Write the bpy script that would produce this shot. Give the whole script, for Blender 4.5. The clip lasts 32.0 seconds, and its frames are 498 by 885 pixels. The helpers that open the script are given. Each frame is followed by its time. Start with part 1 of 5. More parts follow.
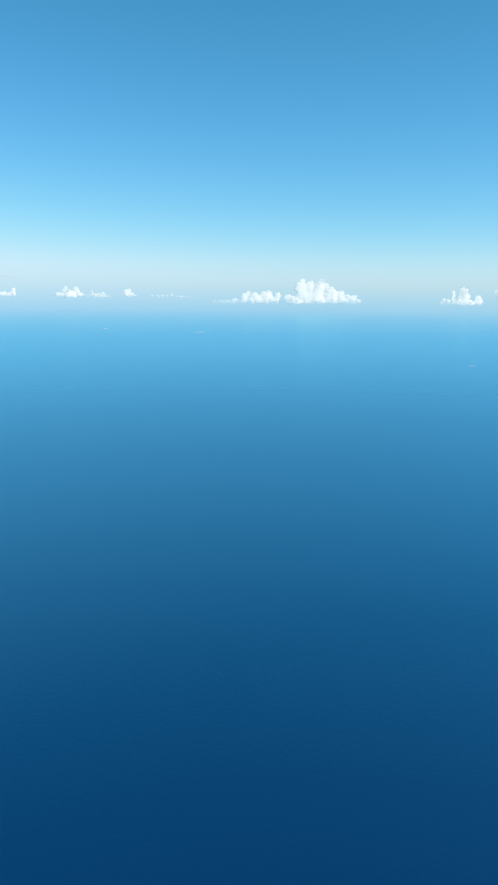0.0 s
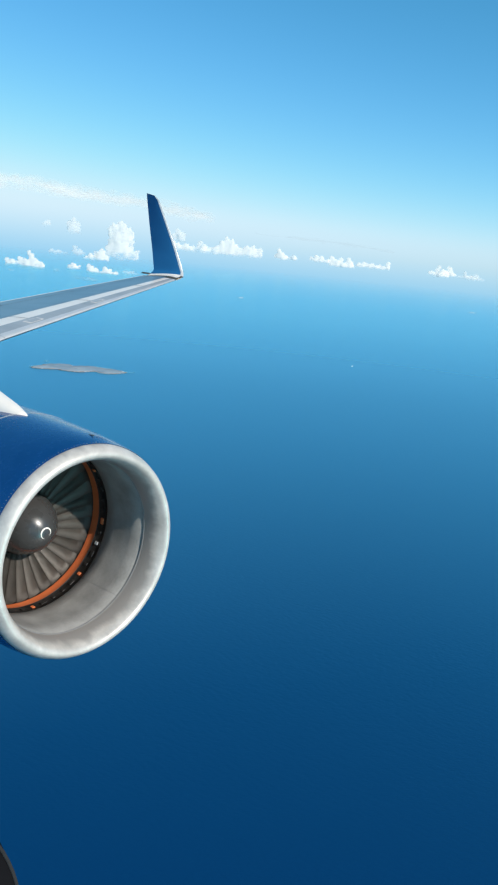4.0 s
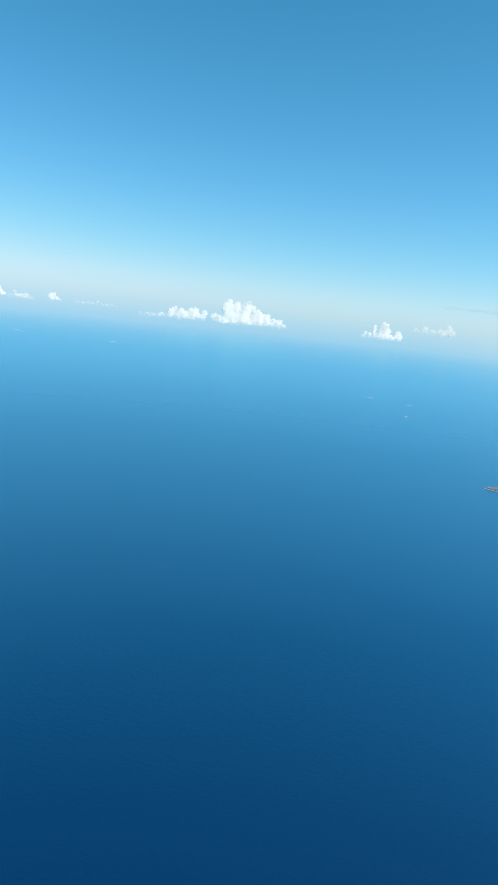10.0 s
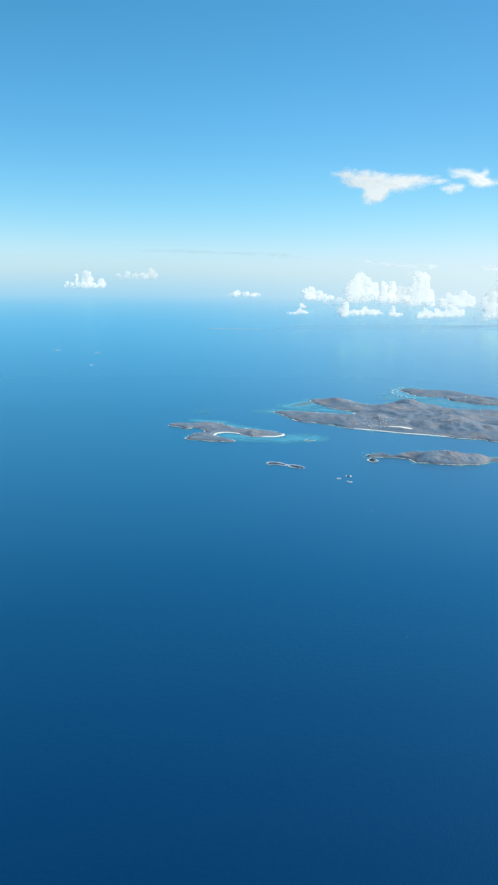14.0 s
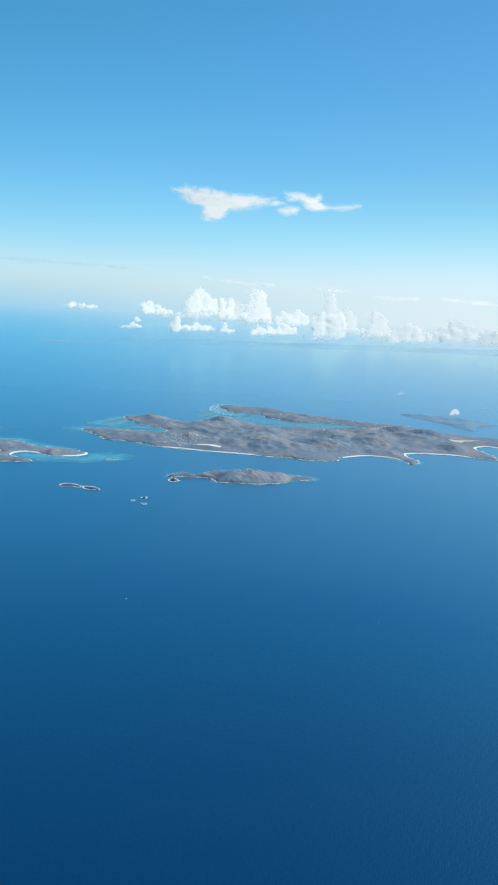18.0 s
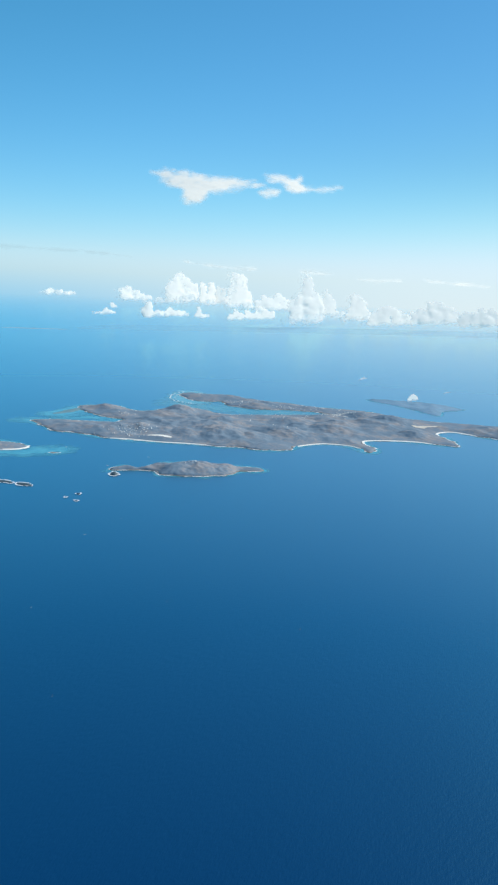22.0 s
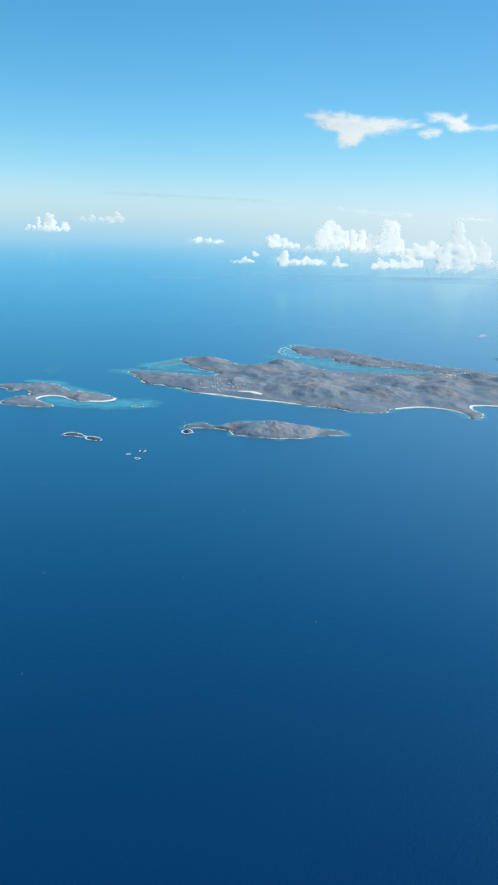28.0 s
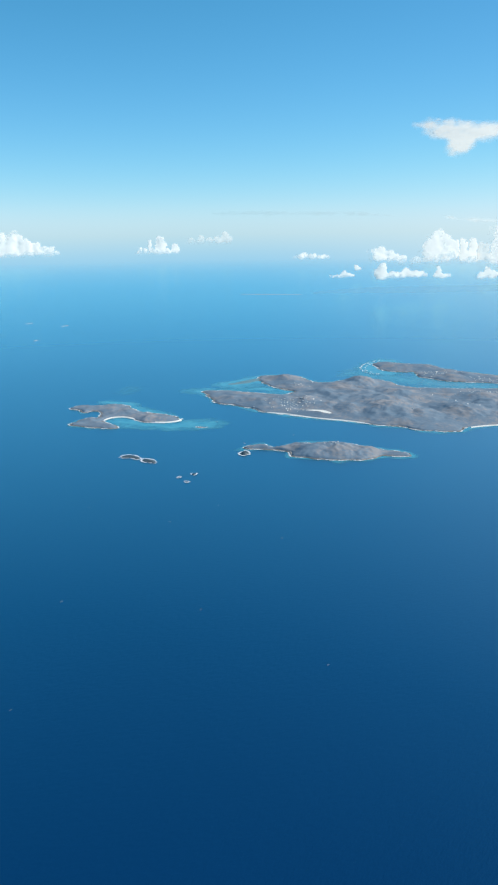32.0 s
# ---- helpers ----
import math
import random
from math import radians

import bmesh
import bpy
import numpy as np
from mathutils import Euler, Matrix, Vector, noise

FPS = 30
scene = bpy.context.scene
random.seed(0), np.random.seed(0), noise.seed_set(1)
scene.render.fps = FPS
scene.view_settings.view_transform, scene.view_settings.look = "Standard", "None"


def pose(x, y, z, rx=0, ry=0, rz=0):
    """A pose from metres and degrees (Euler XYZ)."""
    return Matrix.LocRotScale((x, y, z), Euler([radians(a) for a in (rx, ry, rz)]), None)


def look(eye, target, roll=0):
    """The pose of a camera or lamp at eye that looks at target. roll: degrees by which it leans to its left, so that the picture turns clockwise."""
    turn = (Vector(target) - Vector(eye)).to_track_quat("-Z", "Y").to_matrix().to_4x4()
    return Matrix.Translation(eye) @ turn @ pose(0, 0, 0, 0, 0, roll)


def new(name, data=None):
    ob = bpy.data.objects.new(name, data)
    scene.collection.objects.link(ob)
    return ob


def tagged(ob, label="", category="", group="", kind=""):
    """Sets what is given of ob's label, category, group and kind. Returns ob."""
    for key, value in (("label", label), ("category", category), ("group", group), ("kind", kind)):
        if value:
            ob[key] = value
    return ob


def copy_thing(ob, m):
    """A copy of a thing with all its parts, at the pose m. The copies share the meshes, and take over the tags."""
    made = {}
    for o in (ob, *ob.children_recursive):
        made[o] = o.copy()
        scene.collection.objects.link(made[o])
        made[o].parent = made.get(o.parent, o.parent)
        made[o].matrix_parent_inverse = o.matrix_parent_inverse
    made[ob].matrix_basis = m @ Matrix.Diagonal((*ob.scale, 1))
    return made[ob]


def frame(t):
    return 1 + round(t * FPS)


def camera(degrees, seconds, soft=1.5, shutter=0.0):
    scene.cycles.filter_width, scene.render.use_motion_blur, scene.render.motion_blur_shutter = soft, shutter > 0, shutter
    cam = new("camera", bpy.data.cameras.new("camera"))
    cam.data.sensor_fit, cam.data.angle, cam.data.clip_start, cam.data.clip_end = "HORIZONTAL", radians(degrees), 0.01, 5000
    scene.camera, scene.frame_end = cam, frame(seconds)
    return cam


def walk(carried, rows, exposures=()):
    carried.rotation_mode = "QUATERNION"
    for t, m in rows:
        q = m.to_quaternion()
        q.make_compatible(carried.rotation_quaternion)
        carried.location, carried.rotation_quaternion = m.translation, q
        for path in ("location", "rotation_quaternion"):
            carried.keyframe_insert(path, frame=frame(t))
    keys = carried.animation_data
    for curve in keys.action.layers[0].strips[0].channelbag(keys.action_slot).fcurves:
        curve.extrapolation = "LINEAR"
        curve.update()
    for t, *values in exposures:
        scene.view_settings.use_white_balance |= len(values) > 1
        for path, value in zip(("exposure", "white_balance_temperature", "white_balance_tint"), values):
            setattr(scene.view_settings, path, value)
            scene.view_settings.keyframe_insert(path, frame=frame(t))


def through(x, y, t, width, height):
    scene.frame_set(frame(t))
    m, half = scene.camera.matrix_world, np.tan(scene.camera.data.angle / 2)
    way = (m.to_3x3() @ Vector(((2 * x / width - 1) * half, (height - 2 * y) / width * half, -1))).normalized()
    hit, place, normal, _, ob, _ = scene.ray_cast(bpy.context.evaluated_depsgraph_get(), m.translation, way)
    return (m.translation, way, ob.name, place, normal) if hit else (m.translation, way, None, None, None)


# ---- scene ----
# One flight past a group of dry islands, seen from a cabin window.
# Islands, clouds and sea stand at one fifteenth of their size; the wing and engine are full size.
import colorsys

cam = camera(36.5, 32.0, soft=2.2)
PATH = [  # seconds, along, up, heading, downward pitch, lean
    (0.0, -135.2, 127.73, -0.61, 11.47, 0.52), (0.5, -135.2, 127.73, -10.84, 10.12, 3.68), (1.0, -135.2, 127.73, -16.38, 12.07, 6.18), (1.5, -135.2, 127.73, -20.10, 13.06, 6.94),
    (2.0, -135.2, 127.73, -24.56, 14.34, 6.92), (2.5, -135.2, 127.73, -26.30, 14.63, 6.46), (3.0, -135.2, 127.73, -26.21, 14.55, 6.23), (3.5, -135.2, 127.73, -26.39, 14.42, 6.03),
    (5.5, -135.2, 127.73, -26.58, 14.59, 5.72), (6.0, -135.2, 127.73, -26.67, 14.53, 5.87), (6.5, -135.2, 127.73, -26.79, 14.47, 5.84), (7.0, -135.2, 127.73, -26.79, 14.39, 6.10),
    (7.5, -135.2, 127.73, -26.44, 14.14, 6.05), (8.0, -135.2, 127.73, -26.05, 14.36, 6.03), (8.5, -135.2, 127.73, -21.02, 13.88, 6.51), (9.0, -131.0, 128.22, -11.30, 12.19, 6.45),
    (9.5, -117.5, 128.30, -1.47, 10.63, 6.98), (10.0, -102.0, 128.38, 5.32, 9.77, 5.94), (10.5, -93.5, 128.46, 11.62, 10.11, 3.22), (11.0, -86.9, 128.54, 15.82, 11.24, 1.47),
    (11.5, -82.1, 128.62, 21.82, 12.31, 0.16), (12.0, -77.3, 128.70, 24.82, 13.39, 0.04), (12.5, -72.4, 128.78, 24.34, 12.73, 0.09), (13.0, -67.6, 128.87, 26.39, 13.19, 1.04),
    (13.5, -62.8, 128.95, 25.16, 12.60, 0.60), (14.0, -57.9, 129.03, 25.93, 12.43, 0.78), (14.5, -53.1, 129.11, 27.57, 12.22, 1.13), (15.0, -48.3, 129.19, 28.58, 12.29, 1.24),
    (15.5, -43.5, 129.27, 33.00, 10.00, 3.15), (17.5, -24.1, 129.59, 37.17, 10.70, 2.79), (18.0, -19.3, 129.68, 37.74, 10.99, 2.98), (18.5, -14.5, 129.76, 38.02, 11.20, 2.99),
    (19.0, -9.7, 129.84, 38.61, 11.42, 3.09), (19.5, -4.8, 129.92, 38.89, 11.69, 3.05), (20.0, 0.0, 130.00, 38.52, 11.49, 2.71), (20.5, 4.8, 130.08, 38.69, 12.05, 2.74),
    (21.0, 9.7, 130.16, 38.46, 12.19, 2.41), (21.5, 14.5, 130.24, 38.58, 12.15, 2.36), (22.0, 19.3, 130.32, 38.62, 12.11, 2.28), (22.5, 24.1, 130.41, 38.64, 12.18, 2.26),
    (23.0, 29.0, 130.49, 39.01, 12.10, 2.38), (23.5, 33.8, 130.57, 39.15, 12.26, 2.50), (24.0, 38.6, 130.65, 39.44, 12.37, 2.62), (24.5, 43.5, 130.73, 39.51, 12.51, 2.81),
    (26.5, 62.8, 131.05, 37.65, 13.44, 2.75), (27.0, 67.6, 131.13, 36.14, 14.20, 2.77), (27.5, 72.4, 131.22, 32.91, 15.18, 2.42), (28.0, 77.3, 131.30, 26.91, 16.24, 1.79),
    (28.5, 82.1, 131.38, 24.52, 16.55, 1.42), (29.0, 86.9, 131.46, 21.06, 16.25, 0.40), (29.5, 91.7, 131.54, 20.74, 16.17, 0.15), (30.0, 96.6, 131.62, 20.39, 15.89, -0.11),
    (30.5, 101.4, 131.70, 20.66, 15.90, 0.11), (31.0, 106.2, 131.78, 20.83, 15.98, 0.13), (31.5, 111.0, 131.86, 20.37, 16.24, -0.13), (32.0, 115.9, 131.95, 17.94, 15.19, -0.91),
]


def heading(az, el):
    a, e = radians(az), radians(el)
    return Vector((math.sin(a) * math.cos(e), math.cos(a) * math.cos(e), math.sin(e)))


rows = []
for t, along, up, az, down, lean in PATH:
    eye = Vector((along, 0.0, up))
    rows.append((t, look(eye, eye + heading(az, -down) * 10, lean)))
walk(cam, rows, exposures=[(0.0, 0.0), (9.5, 0.0), (11.0, 0.06), (12.0, 0.12), (14.0, 0.06), (15.5, 0.0), (32.0, 0.0)])
SEAT = Vector((-135.2, 0.0, 127.73))      # the camera while the wing is in view
MID = Vector((29.0, 0.0, 130.5))          # the camera abeam the islands

# ---- light ----
SUN_AZ, SUN_EL = 104.0, 34.0
world = bpy.data.worlds.new("sky")
scene.world = world
world.use_nodes = True
wn, wl = world.node_tree.nodes, world.node_tree.links
sky = wn.new("ShaderNodeTexSky")
sky.sky_type = "NISHITA"
sky.sun_disc = False
sky.sun_elevation, sky.sun_rotation = radians(SUN_EL), radians(SUN_AZ)
sky.altitude, sky.air_density, sky.dust_density, sky.ozone_density = 1900, 1.0, 0.3, 4.0
tc = wn.new("ShaderNodeTexCoord")
sx = wn.new("ShaderNodeSeparateXYZ")
mx = wn.new("ShaderNodeMath")
mx.operation = "MAXIMUM"
mx.inputs[1].default_value = 0.004
cx = wn.new("ShaderNodeCombineXYZ")
wl.new(tc.outputs["Generated"], sx.inputs[0])
wl.new(sx.outputs[0], cx.inputs[0])
wl.new(sx.outputs[1], cx.inputs[1])
wl.new(sx.outputs[2], mx.inputs[0])
wl.new(mx.outputs[0], cx.inputs[2])
wl.new(cx.outputs[0], sky.inputs["Vector"])
bg = wn["Background"]
# clear tropical air: less red overhead, a fuller blue
split, join = wn.new("ShaderNodeSeparateColor"), wn.new("ShaderNodeCombineColor")
wl.new(sky.outputs[0], split.inputs[0])
for k, (power, gain) in enumerate(((1.4, 0.62), (0.88, 1.76), (1.0, 1.62))):
    pw, gn = wn.new("ShaderNodeMath"), wn.new("ShaderNodeMath")
    pw.operation, gn.operation = "POWER", "MULTIPLY"
    pw.inputs[1].default_value, gn.inputs[1].default_value = power, gain
    wl.new(split.outputs[k], pw.inputs[0])
    top = wn.new("ShaderNodeMath")
    top.operation = "SMOOTH_MIN"
    top.inputs[1].default_value, top.inputs[2].default_value = (7.0, 8.9, 9.9)[k], 4.5
    wl.new(pw.outputs[0], gn.inputs[0])
    wl.new(gn.outputs[0], top.inputs[0])
    wl.new(top.outputs[0], join.inputs[k])
# below the horizon the air over the far sea takes on its blue
low_ = wn.new("ShaderNodeMapRange")
low_.interpolation_type = "SMOOTHSTEP"
for k, v_ in enumerate((0.042, -0.064, 0.0, 0.95)):
    low_.inputs[k + 1].default_value = v_
wl.new(sx.outputs[2], low_.inputs[0])
# the haze is whiter towards the sun, the clear air above it brightens less than dusty air would
def sunward(way, stops):
    dot, span_ = wn.new("ShaderNodeVectorMath"), wn.new("ShaderNodeMapRange")
    dot.operation = "DOT_PRODUCT"
    dot.inputs[1].default_value = way
    span_.interpolation_type = "SMOOTHSTEP"
    for k, v_ in enumerate(stops):
        span_.inputs[k + 1].default_value = v_
    wl.new(tc.outputs["Generated"], dot.inputs[0])
    wl.new(dot.outputs["Value"], span_.inputs[0])
    return span_.outputs[0]


def blend_colour(factor, a, b_):
    mixer = wn.new("ShaderNodeMix")
    mixer.data_type = "RGBA"
    wl.new(factor, mixer.inputs["Factor"])
    for key, value in (("A", a), ("B", b_)):
        if isinstance(value, tuple):
            mixer.inputs[key].default_value = value
        else:
            wl.new(value, mixer.inputs[key])
    return mixer.outputs["Result"]


haze_colour = blend_colour(sunward(heading(SUN_AZ, 0), (0.04, 0.70, 0.0, 1.0)), (2.0, 5.7, 8.7, 1), (7.5, 8.6, 8.9, 1))
dimming = sunward(heading(SUN_AZ, SUN_EL), (0.22, 0.74, 0.0, 0.27))
upper = wn.new("ShaderNodeMapRange")
upper.interpolation_type = "SMOOTHSTEP"
for k, v_ in enumerate((0.03, 0.16, 0.0, 1.0)):
    upper.inputs[k + 1].default_value = v_
wl.new(sx.outputs[2], upper.inputs[0])
share = wn.new("ShaderNodeMath")
share.operation = "MULTIPLY"
wl.new(dimming, share.inputs[0])
wl.new(upper.outputs[0], share.inputs[1])
clear_air = blend_colour(share.outputs[0], join.outputs[0], (0.8, 2.3, 5.2, 1))
wl.new(blend_colour(low_.outputs[0], clear_air, haze_colour), bg.inputs["Color"])
bg.inputs["Strength"].default_value = 0.10

sun = new("sun", bpy.data.lights.new("sun", "SUN"))
sun.data.energy, sun.data.angle, sun.data.color = 5.0, radians(0.53), (1.0, 0.95, 0.87)
sun.matrix_world = look(heading(SUN_AZ, SUN_EL) * 400, (0, 0, 0))
scene.view_settings.exposure = 0.0


# ---- materials ----
def shader(name):
    m = bpy.data.materials.new(name)
    m.use_nodes = True
    return m, m.node_tree.nodes, m.node_tree.links, m.node_tree.nodes["Principled BSDF"]


def noise_node(n, l, scale, detail=4.0, rough=0.55, coords="Object", stretch=None):
    tex = n.new("ShaderNodeTexNoise")
    tex.inputs["Scale"].default_value, tex.inputs["Detail"].default_value = scale, detail
    tex.inputs["Roughness"].default_value = rough
    c = n.new("ShaderNodeTexCoord")
    if stretch:
        mp = n.new("ShaderNodeMapping")
        mp.inputs["Scale"].default_value = stretch
        l.new(c.outputs[coords], mp.inputs["Vector"])
        l.new(mp.outputs[0], tex.inputs["Vector"])
    else:
        l.new(c.outputs[coords], tex.inputs["Vector"])
    return tex


def ramp(n, l, src, stops):
    r = n.new("ShaderNodeValToRGB")
    el = r.color_ramp.elements
    while len(el) < len(stops):
        el.new(0.5)
    for e, (p, c) in zip(el, stops):
        e.position, e.color = p, (*c, 1) if len(c) == 3 else c
    l.new(src, r.inputs[0])
    return r


def bump(n, l, src, bsdf, strength, dist, chain=None):
    b = n.new("ShaderNodeBump")
    b.inputs["Strength"].default_value, b.inputs["Distance"].default_value = strength, dist
    l.new(src, b.inputs["Height"])
    if chain:
        l.new(chain.outputs[0], b.inputs["Normal"])
    l.new(b.outputs[0], bsdf.inputs["Normal"])
    return b


def paint(name, low, high, rough=0.5, scale=6.0, metal=0.0, relief=0.02, spec=0.5, coat=0.0, rough_spread=0.08, stretch=None, speck=0.35):
    """A surface with colour drift at two scales, uneven gloss and fine relief."""
    m, n, l, b = shader(name)
    big = noise_node(n, l, scale, 5, stretch=stretch)
    fine = noise_node(n, l, scale * 9, 6, stretch=stretch)
    mix = n.new("ShaderNodeMath")
    mix.operation = "MULTIPLY_ADD"
    mix.inputs[1].default_value = speck
    l.new(fine.outputs[0], mix.inputs[0])
    l.new(big.outputs[0], mix.inputs[2])
    r = ramp(n, l, mix.outputs[0], [(0.3 + speck * 0.43, low), (0.7 + speck * 0.57, high)])
    l.new(r.outputs[0], b.inputs["Base Color"])
    rr = n.new("ShaderNodeMapRange")
    rr.inputs[1].default_value, rr.inputs[2].default_value = 0.3, 0.7
    rr.inputs[3].default_value, rr.inputs[4].default_value = rough - rough_spread, rough + rough_spread
    l.new(fine.outputs[0], rr.inputs[0])
    l.new(rr.outputs[0], b.inputs["Roughness"])
    b.inputs["Metallic"].default_value = metal
    b.inputs["Specular IOR Level"].default_value = spec
    b.inputs["Coat Weight"].default_value = coat
    b.inputs["Coat Roughness"].default_value = 0.08
    if relief:
        bump(n, l, fine.outputs[0], b, 0.25, relief)
    return m


# open sea: dark clear water under a wind-roughened gloss that grows towards grazing view
SEA, n, l, b = shader("sea_water")
drift = noise_node(n, l, 0.004, 4)
r = ramp(n, l, drift.outputs[0], [(0.3, (0.0006, 0.0285, 0.097)), (0.7, (0.0008, 0.0338, 0.110))])
l.new(r.outputs[0], b.inputs["Base Color"])
b.inputs["Roughness"].default_value = 0.6
b.inputs["Specular IOR Level"].default_value = 0.0
gloss = n.new("ShaderNodeBsdfGlossy")
gloss.inputs["Roughness"].default_value = 0.26
gloss.inputs["Color"].default_value = (0.31, 0.865, 1.0, 1)
swell = noise_node(n, l, 0.35, 3, stretch=(1.0, 2.2, 1.0))
chop = noise_node(n, l, 1.8, 3, 0.6)
turned = n.new("ShaderNodeMapping")         # wave crests laid north-east, to show as upright streaks from the camera
turned.vector_type = "TEXTURE"
turned.inputs["Rotation"].default_value = (0, 0, radians(35))
turned.inputs["Scale"].default_value = (3.2, 1.0, 1.0)
l.new(chop.inputs["Vector"].links[0].from_socket, turned.inputs["Vector"])
l.new(turned.outputs[0], chop.inputs["Vector"])
b1 = bump(n, l, swell.outputs[0], b, 0.42, 0.22)
b2 = bump(n, l, chop.outputs[0], b, 0.75, 0.075, b1)
l.new(b2.outputs[0], gloss.inputs["Normal"])
lw = n.new("ShaderNodeLayerWeight")
lw.inputs["Blend"].default_value = 0.5
pw = n.new("ShaderNodeMath")
pw.operation = "POWER"
pw.inputs[1].default_value = 2.25
l.new(lw.outputs["Facing"], pw.inputs[0])
smoother = n.new("ShaderNodeMapRange")      # waves hide their slopes at grazing view
for k, v in enumerate((0.82, 0.985, 0.33, 0.15)):
    smoother.inputs[k + 1].default_value = v
l.new(lw.outputs["Facing"], smoother.inputs[0])
l.new(smoother.outputs[0], gloss.inputs["Roughness"])
mix = n.new("ShaderNodeMixShader")
l.new(pw.outputs[0], mix.inputs[0])
l.new(b.outputs[0], mix.inputs[1])
l.new(gloss.outputs[0], mix.inputs[2])
# haze imitated by see-through far water, so sea and sky meet without a line
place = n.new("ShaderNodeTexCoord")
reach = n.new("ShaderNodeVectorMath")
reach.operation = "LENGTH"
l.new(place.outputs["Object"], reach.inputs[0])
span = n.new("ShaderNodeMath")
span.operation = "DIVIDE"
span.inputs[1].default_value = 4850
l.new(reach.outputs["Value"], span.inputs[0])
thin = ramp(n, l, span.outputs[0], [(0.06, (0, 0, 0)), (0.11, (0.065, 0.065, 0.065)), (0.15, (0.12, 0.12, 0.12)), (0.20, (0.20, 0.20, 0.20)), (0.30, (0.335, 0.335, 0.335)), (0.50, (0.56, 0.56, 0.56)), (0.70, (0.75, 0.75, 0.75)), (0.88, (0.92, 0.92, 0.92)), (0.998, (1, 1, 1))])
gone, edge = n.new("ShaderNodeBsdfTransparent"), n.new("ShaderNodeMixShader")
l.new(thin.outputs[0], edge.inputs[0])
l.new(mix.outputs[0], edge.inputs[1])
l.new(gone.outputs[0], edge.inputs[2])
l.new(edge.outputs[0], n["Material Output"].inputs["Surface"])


def shoal_material():
    m, n, l, b = shader("shallow_water")
    at = n.new("ShaderNodeAttribute")
    at.attribute_name = "shoal"
    drift = noise_node(n, l, 0.11, 5)
    ad = n.new("ShaderNodeMath")
    ad.operation = "MULTIPLY_ADD"
    l.new(drift.outputs[0], ad.inputs[0])
    ad.inputs[1].default_value = 0.6
    l.new(at.outputs["Fac"], ad.inputs[2])
    fac = ramp(n, l, ad.outputs[0], [(0.33, (0, 0, 0)), (0.62, (0.50, 0.50, 0.50)), (1.0, (0.90, 0.90, 0.90))])
    col = ramp(n, l, drift.outputs[0], [(0.3, (0.05, 0.31, 0.43)), (0.7, (0.11, 0.44, 0.53))])
    l.new(col.outputs[0], b.inputs["Base Color"])
    b.inputs["Roughness"].default_value = 0.2
    tr = n.new("ShaderNodeBsdfTransparent")
    mx = n.new("ShaderNodeMixShader")
    l.new(fac.outputs[0], mx.inputs[0])
    l.new(tr.outputs[0], mx.inputs[1])
    l.new(b.outputs[0], mx.inputs[2])
    l.new(mx.outputs[0], n["Material Output"].inputs["Surface"])
    return m


def land_material(name, dark, mid, dry, patch=0.05):
    m, n, l, b = shader(name)
    big = noise_node(n, l, patch, 6, 0.6)
    clump = noise_node(n, l, 0.45, 6, 0.7)
    mixn = n.new("ShaderNodeMath")
    mixn.operation = "MULTIPLY_ADD"
    mixn.inputs[1].default_value = 0.75
    l.new(clump.outputs[0], mixn.inputs[0])
    l.new(big.outputs[0], mixn.inputs[2])
    r = ramp(n, l, mixn.outputs[0], [(0.68, dark), (0.88, mid), (1.04, dry)])
    l.new(r.outputs[0], b.inputs["Base Color"])
    b.inputs["Roughness"].default_value = 0.95
    b.inputs["Specular IOR Level"].default_value = 0.0
    bump(n, l, clump.outputs[0], b, 0.10, 0.6)
    return m


SHOAL = shoal_material()
# the bluish haze over the dry scrub is put into its base colours
SCRUB = land_material("hazed_dry_scrub", (0.156, 0.224, 0.286), (0.200, 0.252, 0.304), (0.292, 0.288, 0.298))
# far land: pale blue haze is painted into these base colours
HAZY_LAND = land_material("hazed_pale_scrub", (0.25, 0.335, 0.39), (0.285, 0.355, 0.40), (0.335, 0.375, 0.40))
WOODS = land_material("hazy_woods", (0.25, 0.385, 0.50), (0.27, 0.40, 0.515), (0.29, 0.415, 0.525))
FAR_SCRUB = land_material("distant_hazed_scrub", (0.25, 0.52, 0.68), (0.27, 0.54, 0.69), (0.30, 0.55, 0.69), 0.01)
ROCK = paint("sea_rock", (0.16, 0.15, 0.14), (0.30, 0.28, 0.26), 0.9, 0.3, relief=0.3)
REEF = paint("reef_flat", (0.10, 0.22, 0.26), (0.18, 0.29, 0.31), 0.8, 0.2, relief=0.05)
WET_ROCK = paint("wet_reef_rock", (0.035, 0.065, 0.085), (0.085, 0.11, 0.12), 0.6, 0.5, relief=0.1)
SAND = paint("coral_sand", (0.78, 0.73, 0.64), (0.90, 0.86, 0.78), 0.9, 0.2, relief=0.05)
DRY_FLAT = paint("dry_salt_flat", (0.52, 0.46, 0.38), (0.70, 0.64, 0.55), 0.95, 0.15, relief=0.05)
FOAM = paint("surf_foam", (0.62, 0.66, 0.68), (0.88, 0.90, 0.90), 0.8, 0.6, relief=0.05)
# far sand, with haze blue mixed into its colour
FAR_SAND = paint("distant_hazed_sand", (0.30, 0.48, 0.58), (0.44, 0.56, 0.61), 0.9, 0.05, relief=0)
PLASTER = paint("pale_plaster", (0.74, 0.72, 0.68), (0.84, 0.82, 0.78), 0.8, 0.5, relief=0)
ROOFING = paint("pale_roofing", (0.74, 0.72, 0.68), (0.86, 0.84, 0.80), 0.7, 0.5, relief=0)


